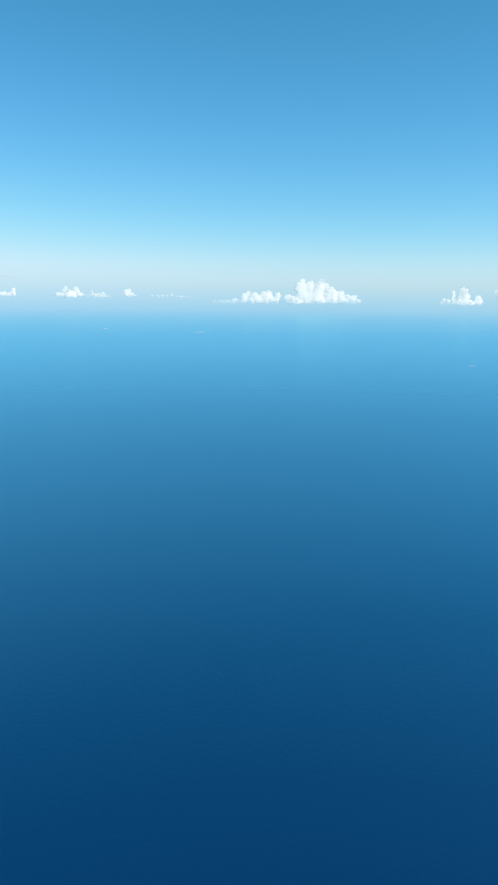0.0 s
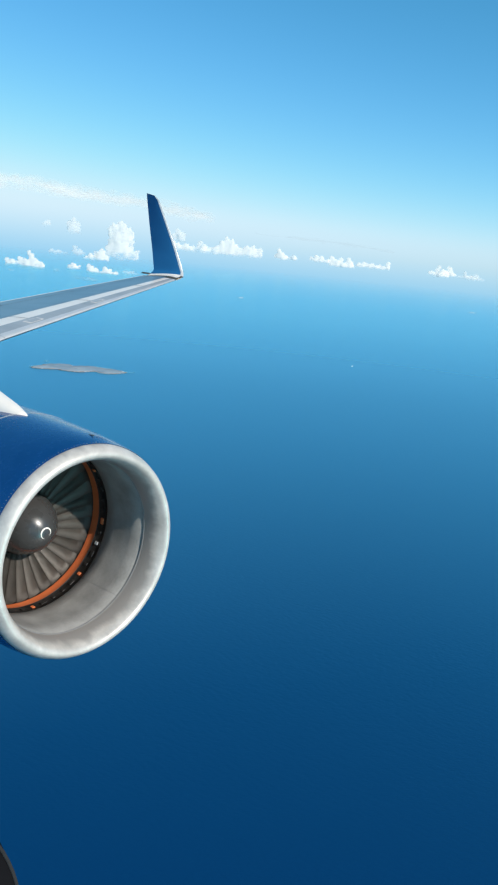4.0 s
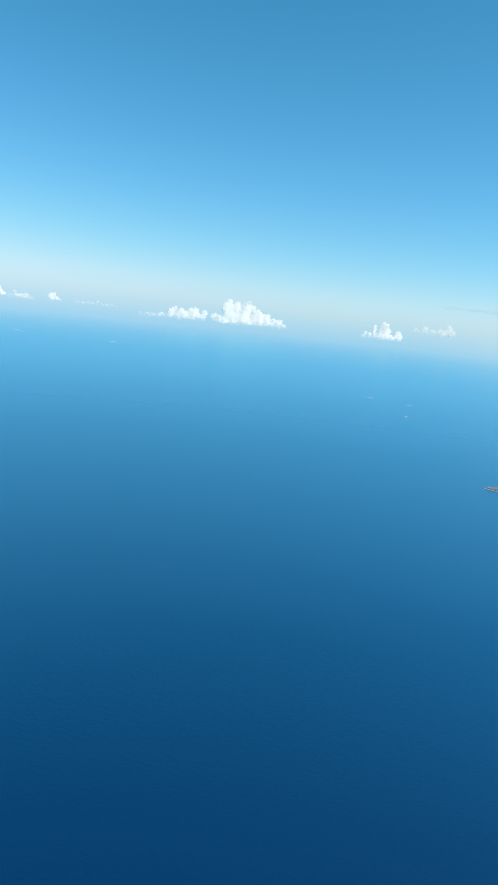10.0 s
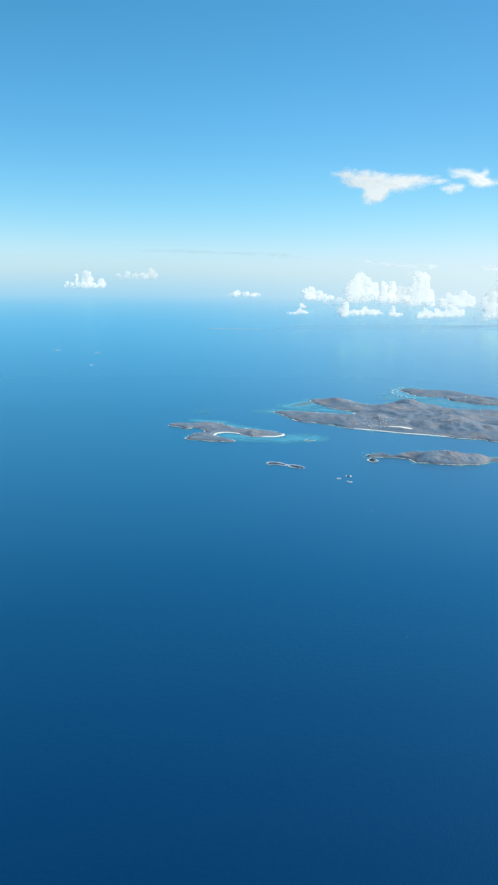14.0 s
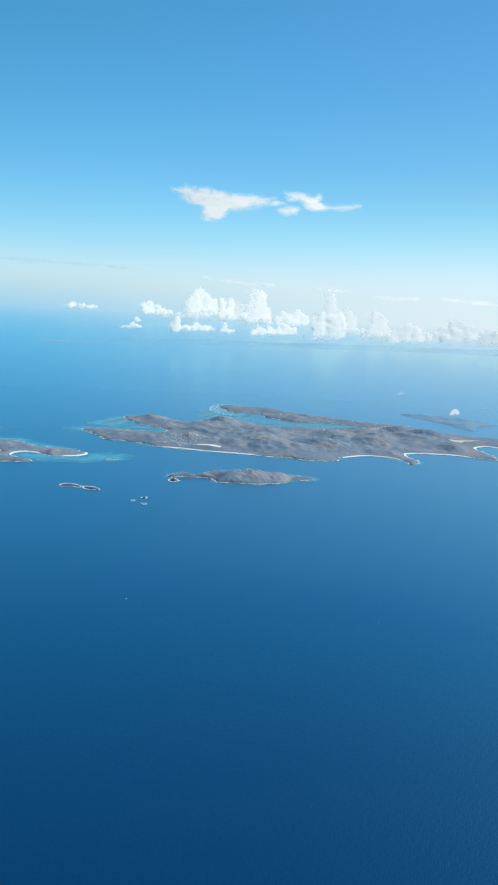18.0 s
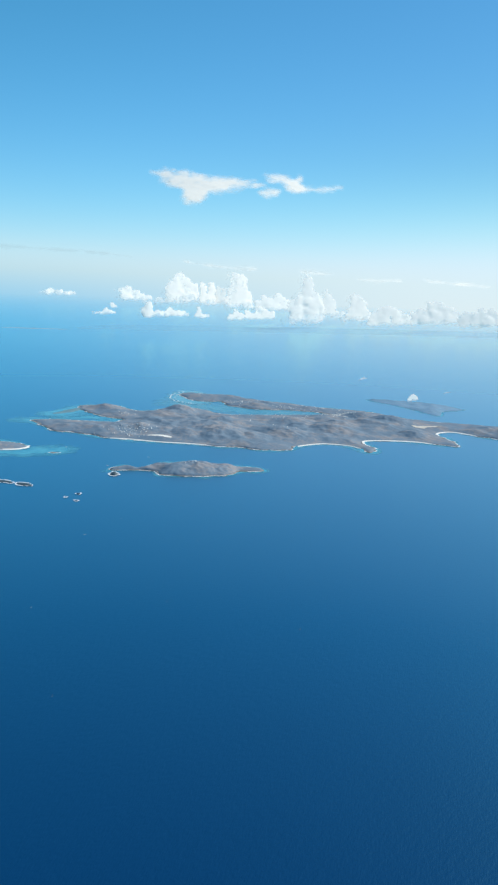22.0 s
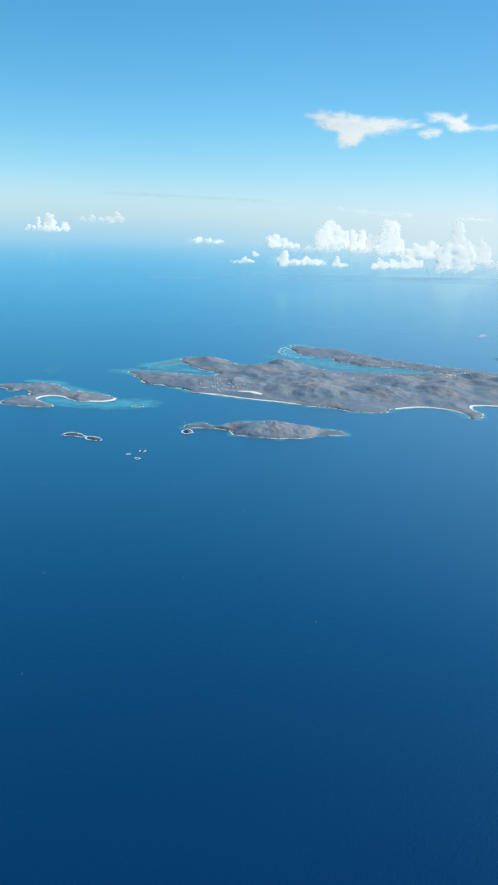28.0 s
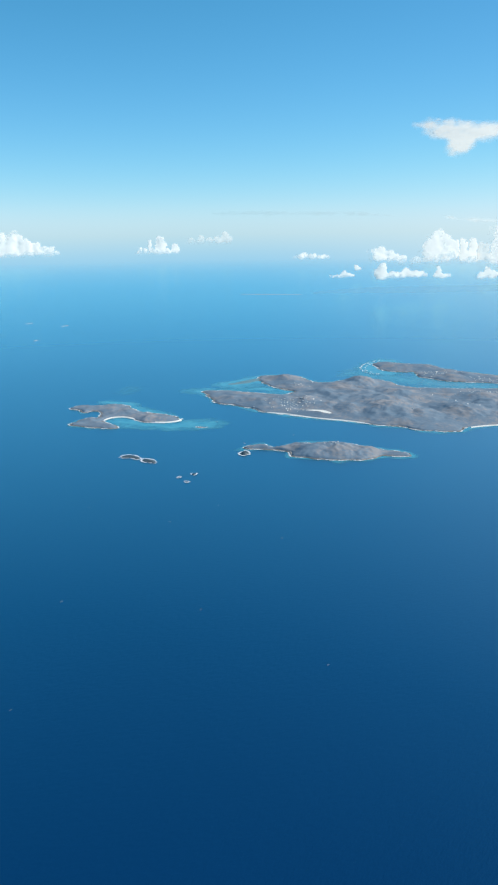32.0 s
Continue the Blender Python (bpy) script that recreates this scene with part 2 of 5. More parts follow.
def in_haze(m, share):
    """Makes far land partly see-through, to imitate haze in the air."""
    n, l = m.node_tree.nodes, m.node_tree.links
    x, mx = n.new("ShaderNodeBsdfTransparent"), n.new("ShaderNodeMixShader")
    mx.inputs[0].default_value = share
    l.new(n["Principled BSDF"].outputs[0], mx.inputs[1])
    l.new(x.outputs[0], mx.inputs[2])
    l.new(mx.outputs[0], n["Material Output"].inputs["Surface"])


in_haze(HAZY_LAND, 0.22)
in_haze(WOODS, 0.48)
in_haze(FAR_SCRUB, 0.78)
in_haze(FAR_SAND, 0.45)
HULL = paint("white_gelcoat", (0.75, 0.75, 0.74), (0.85, 0.85, 0.84), 0.35, 0.8, relief=0)


def veil_material(name, density, low=0.45, high=1.25, grain=0.016, soft_light=0.88, front=0.60, through=0.60):
    """Cloud: white scattering, see-through where it is thin."""
    m, n, l, b = shader(name)
    n.remove(b)
    d = n.new("ShaderNodeBsdfDiffuse")
    t = n.new("ShaderNodeBsdfTranslucent")
    x = n.new("ShaderNodeBsdfTransparent")
    d.inputs["Color"].default_value = (front, front * 0.94, front * 0.855, 1)
    t.inputs["Color"].default_value = (through, through * 0.94, through * 0.855, 1)
    # light wanders inside the cloud, so the surface answers mostly to the sky above it
    geo, blend = n.new("ShaderNodeNewGeometry"), n.new("ShaderNodeMix")
    blend.data_type = "VECTOR"
    blend.inputs["Factor"].default_value = soft_light
    blend.inputs["B"].default_value = (0.35, -0.1, 0.9)
    l.new(geo.outputs["Normal"], blend.inputs["A"])
    l.new(blend.outputs["Result"], d.inputs["Normal"])
    under = n.new("ShaderNodeMix")
    under.data_type = "VECTOR"
    under.inputs["Factor"].default_value = soft_light
    under.inputs["B"].default_value = (-0.35, 0.1, -0.9)
    l.new(geo.outputs["Normal"], under.inputs["A"])
    l.new(under.outputs["Result"], t.inputs["Normal"])
    m1, m2 = n.new("ShaderNodeAddShader"), n.new("ShaderNodeMixShader")
    tex = noise_node(n, l, grain, 2, 0.5, stretch=(1, 1, 2.0))
    at = n.new("ShaderNodeAttribute")
    at.attribute_name = "thick"
    mul = n.new("ShaderNodeMath")
    mul.operation = "MULTIPLY_ADD"
    mul.inputs[1].default_value = 0.9
    l.new(tex.outputs[0], mul.inputs[0])
    l.new(at.outputs["Fac"], mul.inputs[2])
    fac = n.new("ShaderNodeMapRange")
    fac.interpolation_type = "SMOOTHSTEP"
    fac.inputs[1].default_value, fac.inputs[2].default_value = low, high
    fac.inputs[3].default_value, fac.inputs[4].default_value = 0.0, density
    l.new(mul.outputs[0], fac.inputs[0])
    l.new(d.outputs[0], m1.inputs[0])
    l.new(t.outputs[0], m1.inputs[1])
    l.new(fac.outputs[0], m2.inputs[0])
    l.new(x.outputs[0], m2.inputs[1])
    l.new(m1.outputs[0], m2.inputs[2])
    l.new(m2.outputs[0], n["Material Output"].inputs["Surface"])
    return m


CLOUD = veil_material("cumulus_white", 0.96, 0.47, 1.18, 0.03, 0.30, 0.55, 0.47)
CLOUD_PALE = veil_material("cumulus_faint", 0.42, 0.45, 1.35, 0.03, 0.7, 0.64, 0.60)
VEIL = veil_material("ice_cloud", 0.72, 0.45, 1.45, front=0.54, through=0.51)
VEIL_SOFT = veil_material("soft_ice_cloud", 0.68, 0.22, 1.5, front=0.66, through=0.60)
VEIL_FAINT = veil_material("faint_ice_cloud", 0.25, 0.5, 1.55, front=0.76, through=0.66)
STRAND = veil_material("grey_strand", 0.11, 0.5, 1.5, front=0.36, through=0.36)


# ---- helpers for meshes ----
def part(name, bm, material, parent, label=""):
    me = bpy.data.meshes.new(name)
    bm.to_mesh(me)
    bm.free()
    return mesh_part(name, me, material, parent, label)


def mesh_part(name, me, material, parent, label=""):
    me.materials.append(material)
    ob = new(name, me)
    ob.parent = parent
    if label:
        tagged(ob, label)
    return ob


def smooth(me):
    me.polygons.foreach_set("use_smooth", [True] * len(me.polygons))


def from_arrays(name, verts, faces, shade=True):
    me = bpy.data.meshes.new(name)
    me.from_pydata([tuple(v) for v in verts], [], [tuple(f) for f in faces])
    me.validate()
    if shade:
        smooth(me)
    return me


def hash2(ix, iy, seed):
    h = (ix.astype(np.int64) * 374761393 + iy.astype(np.int64) * 668265263 + seed * 974711) & 0xFFFFFFFF
    h = ((h ^ (h >> 13)) * 1274126177) & 0xFFFFFFFF
    return ((h ^ (h >> 16)) & 0xFFFF) / 65535.0


def field(x, y, seed):
    ix, iy = np.floor(x), np.floor(y)
    fx, fy = x - ix, y - iy
    fx, fy = fx * fx * (3 - 2 * fx), fy * fy * (3 - 2 * fy)
    a, b_ = hash2(ix, iy, seed), hash2(ix + 1, iy, seed)
    c, d = hash2(ix, iy + 1, seed), hash2(ix + 1, iy + 1, seed)
    return (a * (1 - fx) + b_ * fx) * (1 - fy) + (c * (1 - fx) + d * fx) * fy


def fbm(x, y, seed, octaves=4):
    total, amp, norm = 0, 1.0, 0
    for o in range(octaves):
        total = total + amp * field(x * 2 ** o + 17.3 * o, y * 2 ** o - 9.1 * o, seed + o)
        norm += amp
        amp *= 0.5
    return total / norm


def shore_distance(px, py, outline):
    """Signed distance to a closed outline, positive inside."""
    pts = np.array(outline, float)
    nxt = np.roll(pts, -1, axis=0)
    best = np.full(px.shape, 1e9)
    inside = np.zeros(px.shape, bool)
    for (ax, ay), (bx, by) in zip(pts, nxt):
        dx, dy = bx - ax, by - ay
        u = np.clip(((px - ax) * dx + (py - ay) * dy) / (dx * dx + dy * dy + 1e-9), 0, 1)
        best = np.minimum(best, np.hypot(px - ax - u * dx, py - ay - u * dy))
        if ay != by:
            inside ^= ((ay > py) != (by > py)) & (px < (bx - ax) * (py - ay) / (by - ay) + ax)
    return np.where(inside, best, -best)


def line_distance(px, py, line):
    best = np.full(px.shape, 1e9)
    for (ax, ay), (bx, by) in zip(line[:-1], line[1:]):
        dx, dy = bx - ax, by - ay
        u = np.clip(((px - ax) * dx + (py - ay) * dy) / (dx * dx + dy * dy + 1e-9), 0, 1)
        best = np.minimum(best, np.hypot(px - ax - u * dx, py - ay - u * dy))
    return best


def round_line(line, per=8, closed=False):
    """A smooth curve through a few control points."""
    p = [Vector((*q, 0)) for q in line]
    out, k = [], len(p)
    for i in range(k if closed else k - 1):
        if closed:
            a, b_, c, d = p[i - 1], p[i], p[(i + 1) % k], p[(i + 2) % k]
        else:
            a, b_, c, d = p[max(i - 1, 0)], p[i], p[i + 1], p[min(i + 2, k - 1)]
        for j in range(per):
            t = j / per
            out.append(0.5 * ((2 * b_) + (c - a) * t + (2 * a - 5 * b_ + 4 * c - d) * t * t + (3 * b_ - a - 3 * c + d) * t ** 3))
    if not closed:
        out.append(p[-1])
    return [(v.x, v.y) for v in out]


def sheet(keep, gx, gy, gz):
    """Vertices and quads of the kept cells of a grid."""
    cells = keep[:-1, :-1] | keep[1:, :-1] | keep[:-1, 1:] | keep[1:, 1:]
    used = np.zeros(keep.shape, bool)
    for sl in ((slice(None, -1), slice(None, -1)), (slice(1, None), slice(None, -1)), (slice(None, -1), slice(1, None)), (slice(1, None), slice(1, None))):
        used[sl] |= cells
    index = np.full(keep.shape, -1)
    index[used] = np.arange(used.sum())
    i, j = np.nonzero(cells)
    faces = np.stack([index[i, j], index[i + 1, j], index[i + 1, j + 1], index[i, j + 1]], 1)
    verts = np.stack([gx[used], gy[used], gz[used]], 1)
    return verts, faces, used


def closed_sheet(keep, front, back):
    """Two sheets over one grid that share their rim; front and back are (x, y, z) grids."""
    v, f, used = sheet(keep, *front)
    around = np.zeros(keep.shape, int)
    cells = keep[:-1, :-1] | keep[1:, :-1] | keep[:-1, 1:] | keep[1:, 1:]
    for sl in ((slice(None, -1), slice(None, -1)), (slice(1, None), slice(None, -1)), (slice(None, -1), slice(1, None)), (slice(1, None), slice(1, None))):
        around[sl] += cells
    inner = (around == 4)[used]
    remap = np.arange(len(v))
    remap[inner] = len(v) + np.arange(inner.sum())
    vb = np.stack([g[used] for g in back], 1)[inner]
    return np.concatenate([v, vb]), np.concatenate([f, remap[f][:, ::-1]]), used, inner


def quick_mesh(name, verts, faces, shade=True):
    me = bpy.data.meshes.new(name)
    me.vertices.add(len(verts))
    me.vertices.foreach_set("co", np.asarray(verts, np.float32).ravel())
    me.loops.add(len(faces) * 4)
    me.loops.foreach_set("vertex_index", np.asarray(faces, np.int32).ravel())
    me.polygons.add(len(faces))
    me.polygons.foreach_set("loop_start", np.arange(len(faces), dtype=np.int32) * 4)
    me.update(calc_edges=True)
    if shade:
        smooth(me)
    return me


HEIGHTS = {}


def island(name, label, outlines, top, knee, seed, step=1.0, material=None, beaches=(), shoal=0.0, surf=0.8, hill=28.0, low=0.35, rock=True, dry=True, pools=(), hills=()):
    """An island: land, rocky foot, sandy beaches, surf line and shallows, as parts of one thing."""
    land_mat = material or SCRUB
    rounded = [round_line(o, 5, True) for o in outlines]
    xs, ys = [p[0] for o in rounded for p in o], [p[1] for o in rounded for p in o]
    pad = max(6.0, shoal * 1.4, *[w + r_ for _, w, _, r_ in pools], 0)
    gx, gy = np.meshgrid(np.arange(min(xs) - pad, max(xs) + pad, step), np.arange(min(ys) - pad, max(ys) + pad, step), indexing="ij")
    d = np.full(gx.shape, -1e9)
    for o in rounded:
        d = np.maximum(d, shore_distance(gx, gy, o))
    near_sand = np.full(gx.shape, 1e9)
    sands = [round_line(bch, 8) for bch, _ in beaches]
    for s in sands:
        near_sand = np.minimum(near_sand, line_distance(gx, gy, s))
    across = max(xs) - min(xs)
    fine = 5.0 if across > 40 else 1.8
    rag = (fbm(gx / fine, gy / fine, seed + 5, 3) - 0.5) * 3.2 * min(1.0, across / (40 if across > 40 else 18)) * np.clip(near_sand / 5, 0, 1)
    if across > 150:
        rag = rag + (fbm(gx / 14.0, gy / 14.0, seed + 6, 3) - 0.5) * 7.0 * np.clip((near_sand - 3) / 10, 0, 1)
    d = d + rag
    base = Vector((sum(xs) / len(xs), sum(ys) / len(ys), 0))
    thing = tagged(new(name), label, "island")
    thing.location = base
    ox, oy = gx - base.x, gy - base.y
    ridge = fbm(gx / hill, gy / hill, seed, 3)
    gully = 1 - np.abs(fbm(gx / (hill * 0.45), gy / (hill * 0.45), seed + 9, 2) - 0.5) * 2
    lift = (1 - np.exp(-np.maximum(d, 0) / knee)) * top * np.clip(low + 1.9 * (ridge - 0.35), 0.08, 1.25) * (0.76 + 0.29 * gully)
    crease = 1 - np.abs(fbm(gx / (hill * 0.2), gy / (hill * 0.2), seed + 15, 3) - 0.5) * 2
    lift *= 0.91 + 0.145 * crease
    slope = 1 - np.exp(-np.maximum(d, 0) / (knee * 0.5))
    for hx, hy, tall, broad in hills:
        away = np.hypot(gx - hx, (gy - hy) * 0.8) / broad * (0.75 + 0.5 * fbm(gx / (broad * 0.5), gy / (broad * 0.5), seed + 17, 3))
        lift = np.maximum(lift, slope * tall * np.exp(-away ** 2 * 1.3) * (0.78 + 0.30 * gully) * (0.88 + 0.16 * crease))
    lift *= np.clip((near_sand - 1.0) / 9.0, 0.05, 1)
    canopy = (fbm(gx / 1.3, gy / 1.3, seed + 3, 2) - 0.4) * 0.22 * np.clip(d / 3, 0, 1) * np.clip(near_sand / 5, 0, 1)
    bank = min(0.45, top * 0.3) * np.clip(d / 1.2, 0, 1) * np.clip(near_sand / 4, 0.12, 1) if rock else 0.2 * np.clip(d / 2, 0, 1)
    z = np.where(d > 0, lift + canopy + bank + 0.05, -0.4 if rock else -0.05)
    if not dry:
        d = np.where(d > 0.6, -0.25 - 0.35 * shoal * fbm(gx / 6, gy / 6, seed + 51, 3), d)
    v, f, used = sheet(d > 0, ox, oy, z)
    if dry:
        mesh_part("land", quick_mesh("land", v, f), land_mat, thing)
    HEIGHTS[name] = (gx[0, 0], gy[0, 0], step, z, d)
    if rock:
        broken = fbm(gx / 3.0, gy / 3.0, seed + 21, 3)
        strip = (np.abs(d - 0.2) < 0.9) & (broken > 0.36) & (near_sand > 3)
        v, f, _ = sheet(strip, ox, oy, np.where(d > -0.9, min(0.4, top * 0.3) * np.clip(1.3 - np.abs(d), 0.0, 1) * (0.6 + broken) + 0.15, -0.3))
        if len(f):
            tagged(mesh_part("rocky_foot", quick_mesh("rocky_foot", v, f, False), ROCK, thing, "brown wave-worn rock at the waterline"), kind="stuff")
    if surf:
        white = fbm(gx / (4.0 if across > 25 else 1.2), gy / (4.0 if across > 25 else 1.2), seed + 31, 3)
        strip = (d < -0.25) & (d > -0.25 - surf * (0.4 + white)) & (white > 0.45)
        v, f, _ = sheet(strip, ox, oy, np.where(d < 0, 0.2 + 0.15 * white, 0.2))
        if len(f):
            tagged(mesh_part("surf", quick_mesh("surf", v, f, False), FOAM, thing, "broken white line of surf"), kind="stuff")
    for (bch, wide), s in zip(beaches, sands):
        vs, fs, k = [], [], len(s)
        for i, (x, y) in enumerate(s):
            q0, q1 = s[max(i - 1, 0)], s[min(i + 1, k - 1)]
            nx, ny = -(q1[1] - q0[1]), q1[0] - q0[0]
            ln = math.hypot(nx, ny) or 1
            w = wide * (0.25 + 0.75 * math.sin(math.pi * (i + 0.4) / (k - 0.2)) ** 0.5) * (0.85 + 0.3 * noise.noise((x * 0.15, y * 0.15, seed)))
            for c, h in ((-0.6, 0.12), (-0.2, 0.42), (0.3, 0.62), (0.6, 0.5)):
                vs.append((x + nx / ln * w * c - base.x, y + ny / ln * w * c - base.y, h))
            if i:
                for c in range(3):
                    a = (i - 1) * 4 + c
                    fs.append((a, a + 1, a + 5, a + 4))
        mesh_part("beach", from_arrays("beach", vs, fs), SAND, thing, "white coral sand beach")
    if shoal or pools:
        width = max(shoal, 0.5) * (0.30 + 1.5 * np.clip(fbm(gx / (max(shoal, 5) * 1.8), gy / (max(shoal, 5) * 1.8), seed + 41, 3) - 0.28, 0, 1))
        depth = np.clip(1 + d / np.maximum(width, 0.5), 0, 1)
        wander = 0.65 + 0.8 * fbm(gx / 9, gy / 9, seed + 61, 3)
        for line, wide, full, _ in pools:
            depth = np.maximum(depth, full * np.clip(1 - line_distance(gx, gy, round_line(line, 6)) / (wide * wander), 0, 1) ** 0.7)
        v, f, used = sheet((depth > 0.02) & (d < 1.5), ox, oy, np.full(gx.shape, 0.05 + 0.012 * len(HEIGHTS)))
        me = quick_mesh("shallow_water", v, f)
        at = me.attributes.new("shoal", "FLOAT", "POINT")
        at.data.foreach_set("value", depth[used].astype(np.float32))
        mesh_part("shallow_water", me, SHOAL, thing, "clear turquoise water over sand and reef")
    return thing


def ground_at(name, x, y):
    x0, y0, step, z, d = HEIGHTS[name]
    i, j = int(round((x - x0) / step)), int(round((y - y0) / step))
    if 0 <= i < z.shape[0] and 0 <= j < z.shape[1] and d[i, j] > 1.0:
        return float(z[i, j])
    return None


# ---- sea ----
bm = bmesh.new()
rings = [0, 150, 400, 900, 1800, 3200, 4600, 4850]
last = None
for r_ in rings:
    if r_ == 0:
        ring = [bm.verts.new((0, 0, 0))]
    else:
        ring = [bm.verts.new((r_ * math.cos(2 * math.pi * i / 180), r_ * math.sin(2 * math.pi * i / 180), 0)) for i in range(180)]
    if last:
        for i in range(180):
            j = (i + 1) % 180
            bm.faces.new((last[0], ring[i], ring[j]) if len(last) == 1 else (last[i], ring[i], ring[j], last[j]))
    last = ring
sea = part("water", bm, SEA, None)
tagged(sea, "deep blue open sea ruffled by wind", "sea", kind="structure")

# ---- islands ----
MAIN_SHORE = [
    (283, 640), (280, 611), (280, 593), (290, 577), (301, 556), (308, 540), (333, 512), (359, 484), (373, 468), (392, 448), (412, 438), (424, 445),
    (451, 440), (463, 426), (465, 409), (461, 398), (474, 407), (480, 423), (490, 431), (506, 424), (522, 412.5), (530, 403), (534, 394), (541, 387), (547, 378), (560, 398), (573, 421),
    (592, 421), (599, 405), (606, 378), (645, 335), (690, 310), (720, 330), (665, 408), (640, 440), (616, 470), (608, 500), (600, 536), (564, 538),
    (524, 552), (471, 578), (457, 592), (450, 636), (420, 640), (392, 641), (385, 680), (367, 690), (348, 688), (347, 636), (358, 611), (345, 600), (322, 616), (301, 636)]
RIDGE_SHORE = [
    (490, 716), (506, 722), (516, 704), (536, 690), (540, 662), (550, 636), (560, 612), (572, 580), (590, 556), (606, 520), (590, 505), (568, 522),
    (556, 542), (552, 560), (530, 585), (507, 599), (499, 619), (494, 635), (504, 656), (490, 664), (480, 672), (483, 698)]
main_beaches = [
    ([(306, 541), (318, 531), (333, 511), (350, 495), (361, 482)], 1.9),
    ([(424, 443), (437, 443), (451, 439), (463, 425), (464, 411)], 2.0),
    ([(480, 424), (490, 431), (506, 424), (522, 412.5), (530, 403), (533.5, 394)], 2.3),
    ([(571, 420), (580, 423), (592, 421), (598, 412), (600, 398)], 2.2)]
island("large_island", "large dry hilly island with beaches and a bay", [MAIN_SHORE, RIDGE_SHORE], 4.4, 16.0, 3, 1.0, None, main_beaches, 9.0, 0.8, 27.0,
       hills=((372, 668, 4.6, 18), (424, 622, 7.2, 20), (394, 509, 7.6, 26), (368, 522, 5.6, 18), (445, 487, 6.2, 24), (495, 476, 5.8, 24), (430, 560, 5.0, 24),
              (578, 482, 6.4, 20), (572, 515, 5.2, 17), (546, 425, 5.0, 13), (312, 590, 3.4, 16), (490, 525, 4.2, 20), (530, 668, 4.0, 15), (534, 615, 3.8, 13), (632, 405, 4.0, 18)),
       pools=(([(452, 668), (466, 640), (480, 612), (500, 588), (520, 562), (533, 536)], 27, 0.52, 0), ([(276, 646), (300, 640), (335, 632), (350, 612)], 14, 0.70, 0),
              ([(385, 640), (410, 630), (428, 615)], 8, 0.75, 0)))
CAYO = [(258, 449), (264, 453), (273, 452), (276, 443), (287, 446), (297, 447), (313, 441), (327, 432), (335, 421), (341, 411), (349, 403), (349, 396),
        (341, 397), (333, 402), (320, 398), (310, 401), (297, 407), (288, 414), (281, 421), (282, 429), (277, 437), (267, 444)]
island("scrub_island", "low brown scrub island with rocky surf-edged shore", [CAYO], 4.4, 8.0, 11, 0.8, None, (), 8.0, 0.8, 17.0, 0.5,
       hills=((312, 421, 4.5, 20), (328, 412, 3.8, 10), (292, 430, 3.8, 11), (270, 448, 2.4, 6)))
CULEBRITA = [(163, 614), (173, 622), (188, 616), (198, 617), (208, 606), (210, 590), (218, 576), (231, 563), (238, 547), (237, 540), (228, 537),
             (218, 541), (209, 548), (205, 560), (198, 568), (189, 568), (182, 561), (184, 552), (189, 539), (186, 534), (174, 541), (164, 550),
             (157, 556), (164, 567), (173, 574), (179, 571), (184, 582), (185, 593), (179, 599), (172, 595), (169, 607)]
island("crescent_island", "small forked island round a turquoise cove", [CULEBRITA], 2.3, 7.0, 23, 0.8, None,
       [([(183, 562), (189, 568), (198, 568), (205, 560)], 2.4), ([(218, 542), (228, 538), (237, 541), (237, 547)], 2.2)], 5.0, 0.8, 15.0, 0.5,
       pools=(([(192, 556), (200, 551), (213, 537), (227, 528), (240, 525), (253, 522)], 17, 0.85, 12), ([(195, 627), (206, 619), (212, 612), (214, 594), (222, 577), (232, 563)], 8, 0.85, 10),
              ([(216, 664), (226, 680)], 12, 0.22, 65)))
island("rocky_islet", "thin broken rocky islet in white surf", [[(179.9, 458.8), (184, 461), (188.1, 458.5), (190.3, 452), (189.2, 449), (185.1, 453.4), (180.2, 455.6)]],
       0.4, 2.5, 31, 0.3, WET_ROCK, (), 0.0, 0.55, 4.0, 0.6, False)
island("rocky_islet", "dark rocky islet ringed by surf", [[(190.9, 446.8), (193.4, 448.6), (197.2, 444.2), (197.2, 437.2), (194, 439.5), (190.7, 443)]],
       0.55, 2.0, 33, 0.3, WET_ROCK, (), 0.0, 0.5, 4.0, 0.6, False)
island("rock_stack", "bare round rock ringed by white surf", [[(212.7, 407.6), (214.6, 409), (215.3, 407), (213.4, 405.2)]], 0.3, 1.0, 37, 0.2, WET_ROCK, (), 0.0, 0.38, 3.0, 0.8, False)
island("rock_stack", "long low rock awash in surf", [[(203.7, 404.2), (204.6, 405), (205.4, 404.7), (204.3, 403.6)]], 0.3, 1.0, 41, 0.2, WET_ROCK, (), 0.0, 0.38, 3.0, 0.8, False)
island("rock_stack", "small low rock awash in surf", [[(206, 395.8), (207.3, 394.8), (207.4, 393.9), (206, 393.4)]], 0.3, 1.0, 43, 0.2, WET_ROCK, (), 0.0, 0.38, 3.0, 0.8, False)
island("rock_stack", "squat rock ringed by surf off a point", [[(252, 439), (257, 443), (257, 436), (252, 434)]], 1.3, 1.5, 47, 0.3, WET_ROCK, (), 0.0, 0.8, 4.0, 0.8, False)
island("sand_cay", "low reef and sand cay in shallow water", [[(243, 516), (247.5, 516.5), (249.5, 512.5), (244, 513.2)]], 0.3, 2.0, 53, 0.4, ROCK, (), 5.0, 0.2, 5.0, 0.5, False)
island("barrier_reef", "long thin reef flat edging a turquoise lagoon", [[(311, 665), (330, 677), (362, 690), (365, 684), (345, 671), (323, 662)]],
       0.3, 2.0, 59, 0.8, REEF, (), 20.0, 0.0, 9.0, 0.3, False, pools=(([(318, 652), (340, 664), (352, 680)], 22, 0.55, 0),))
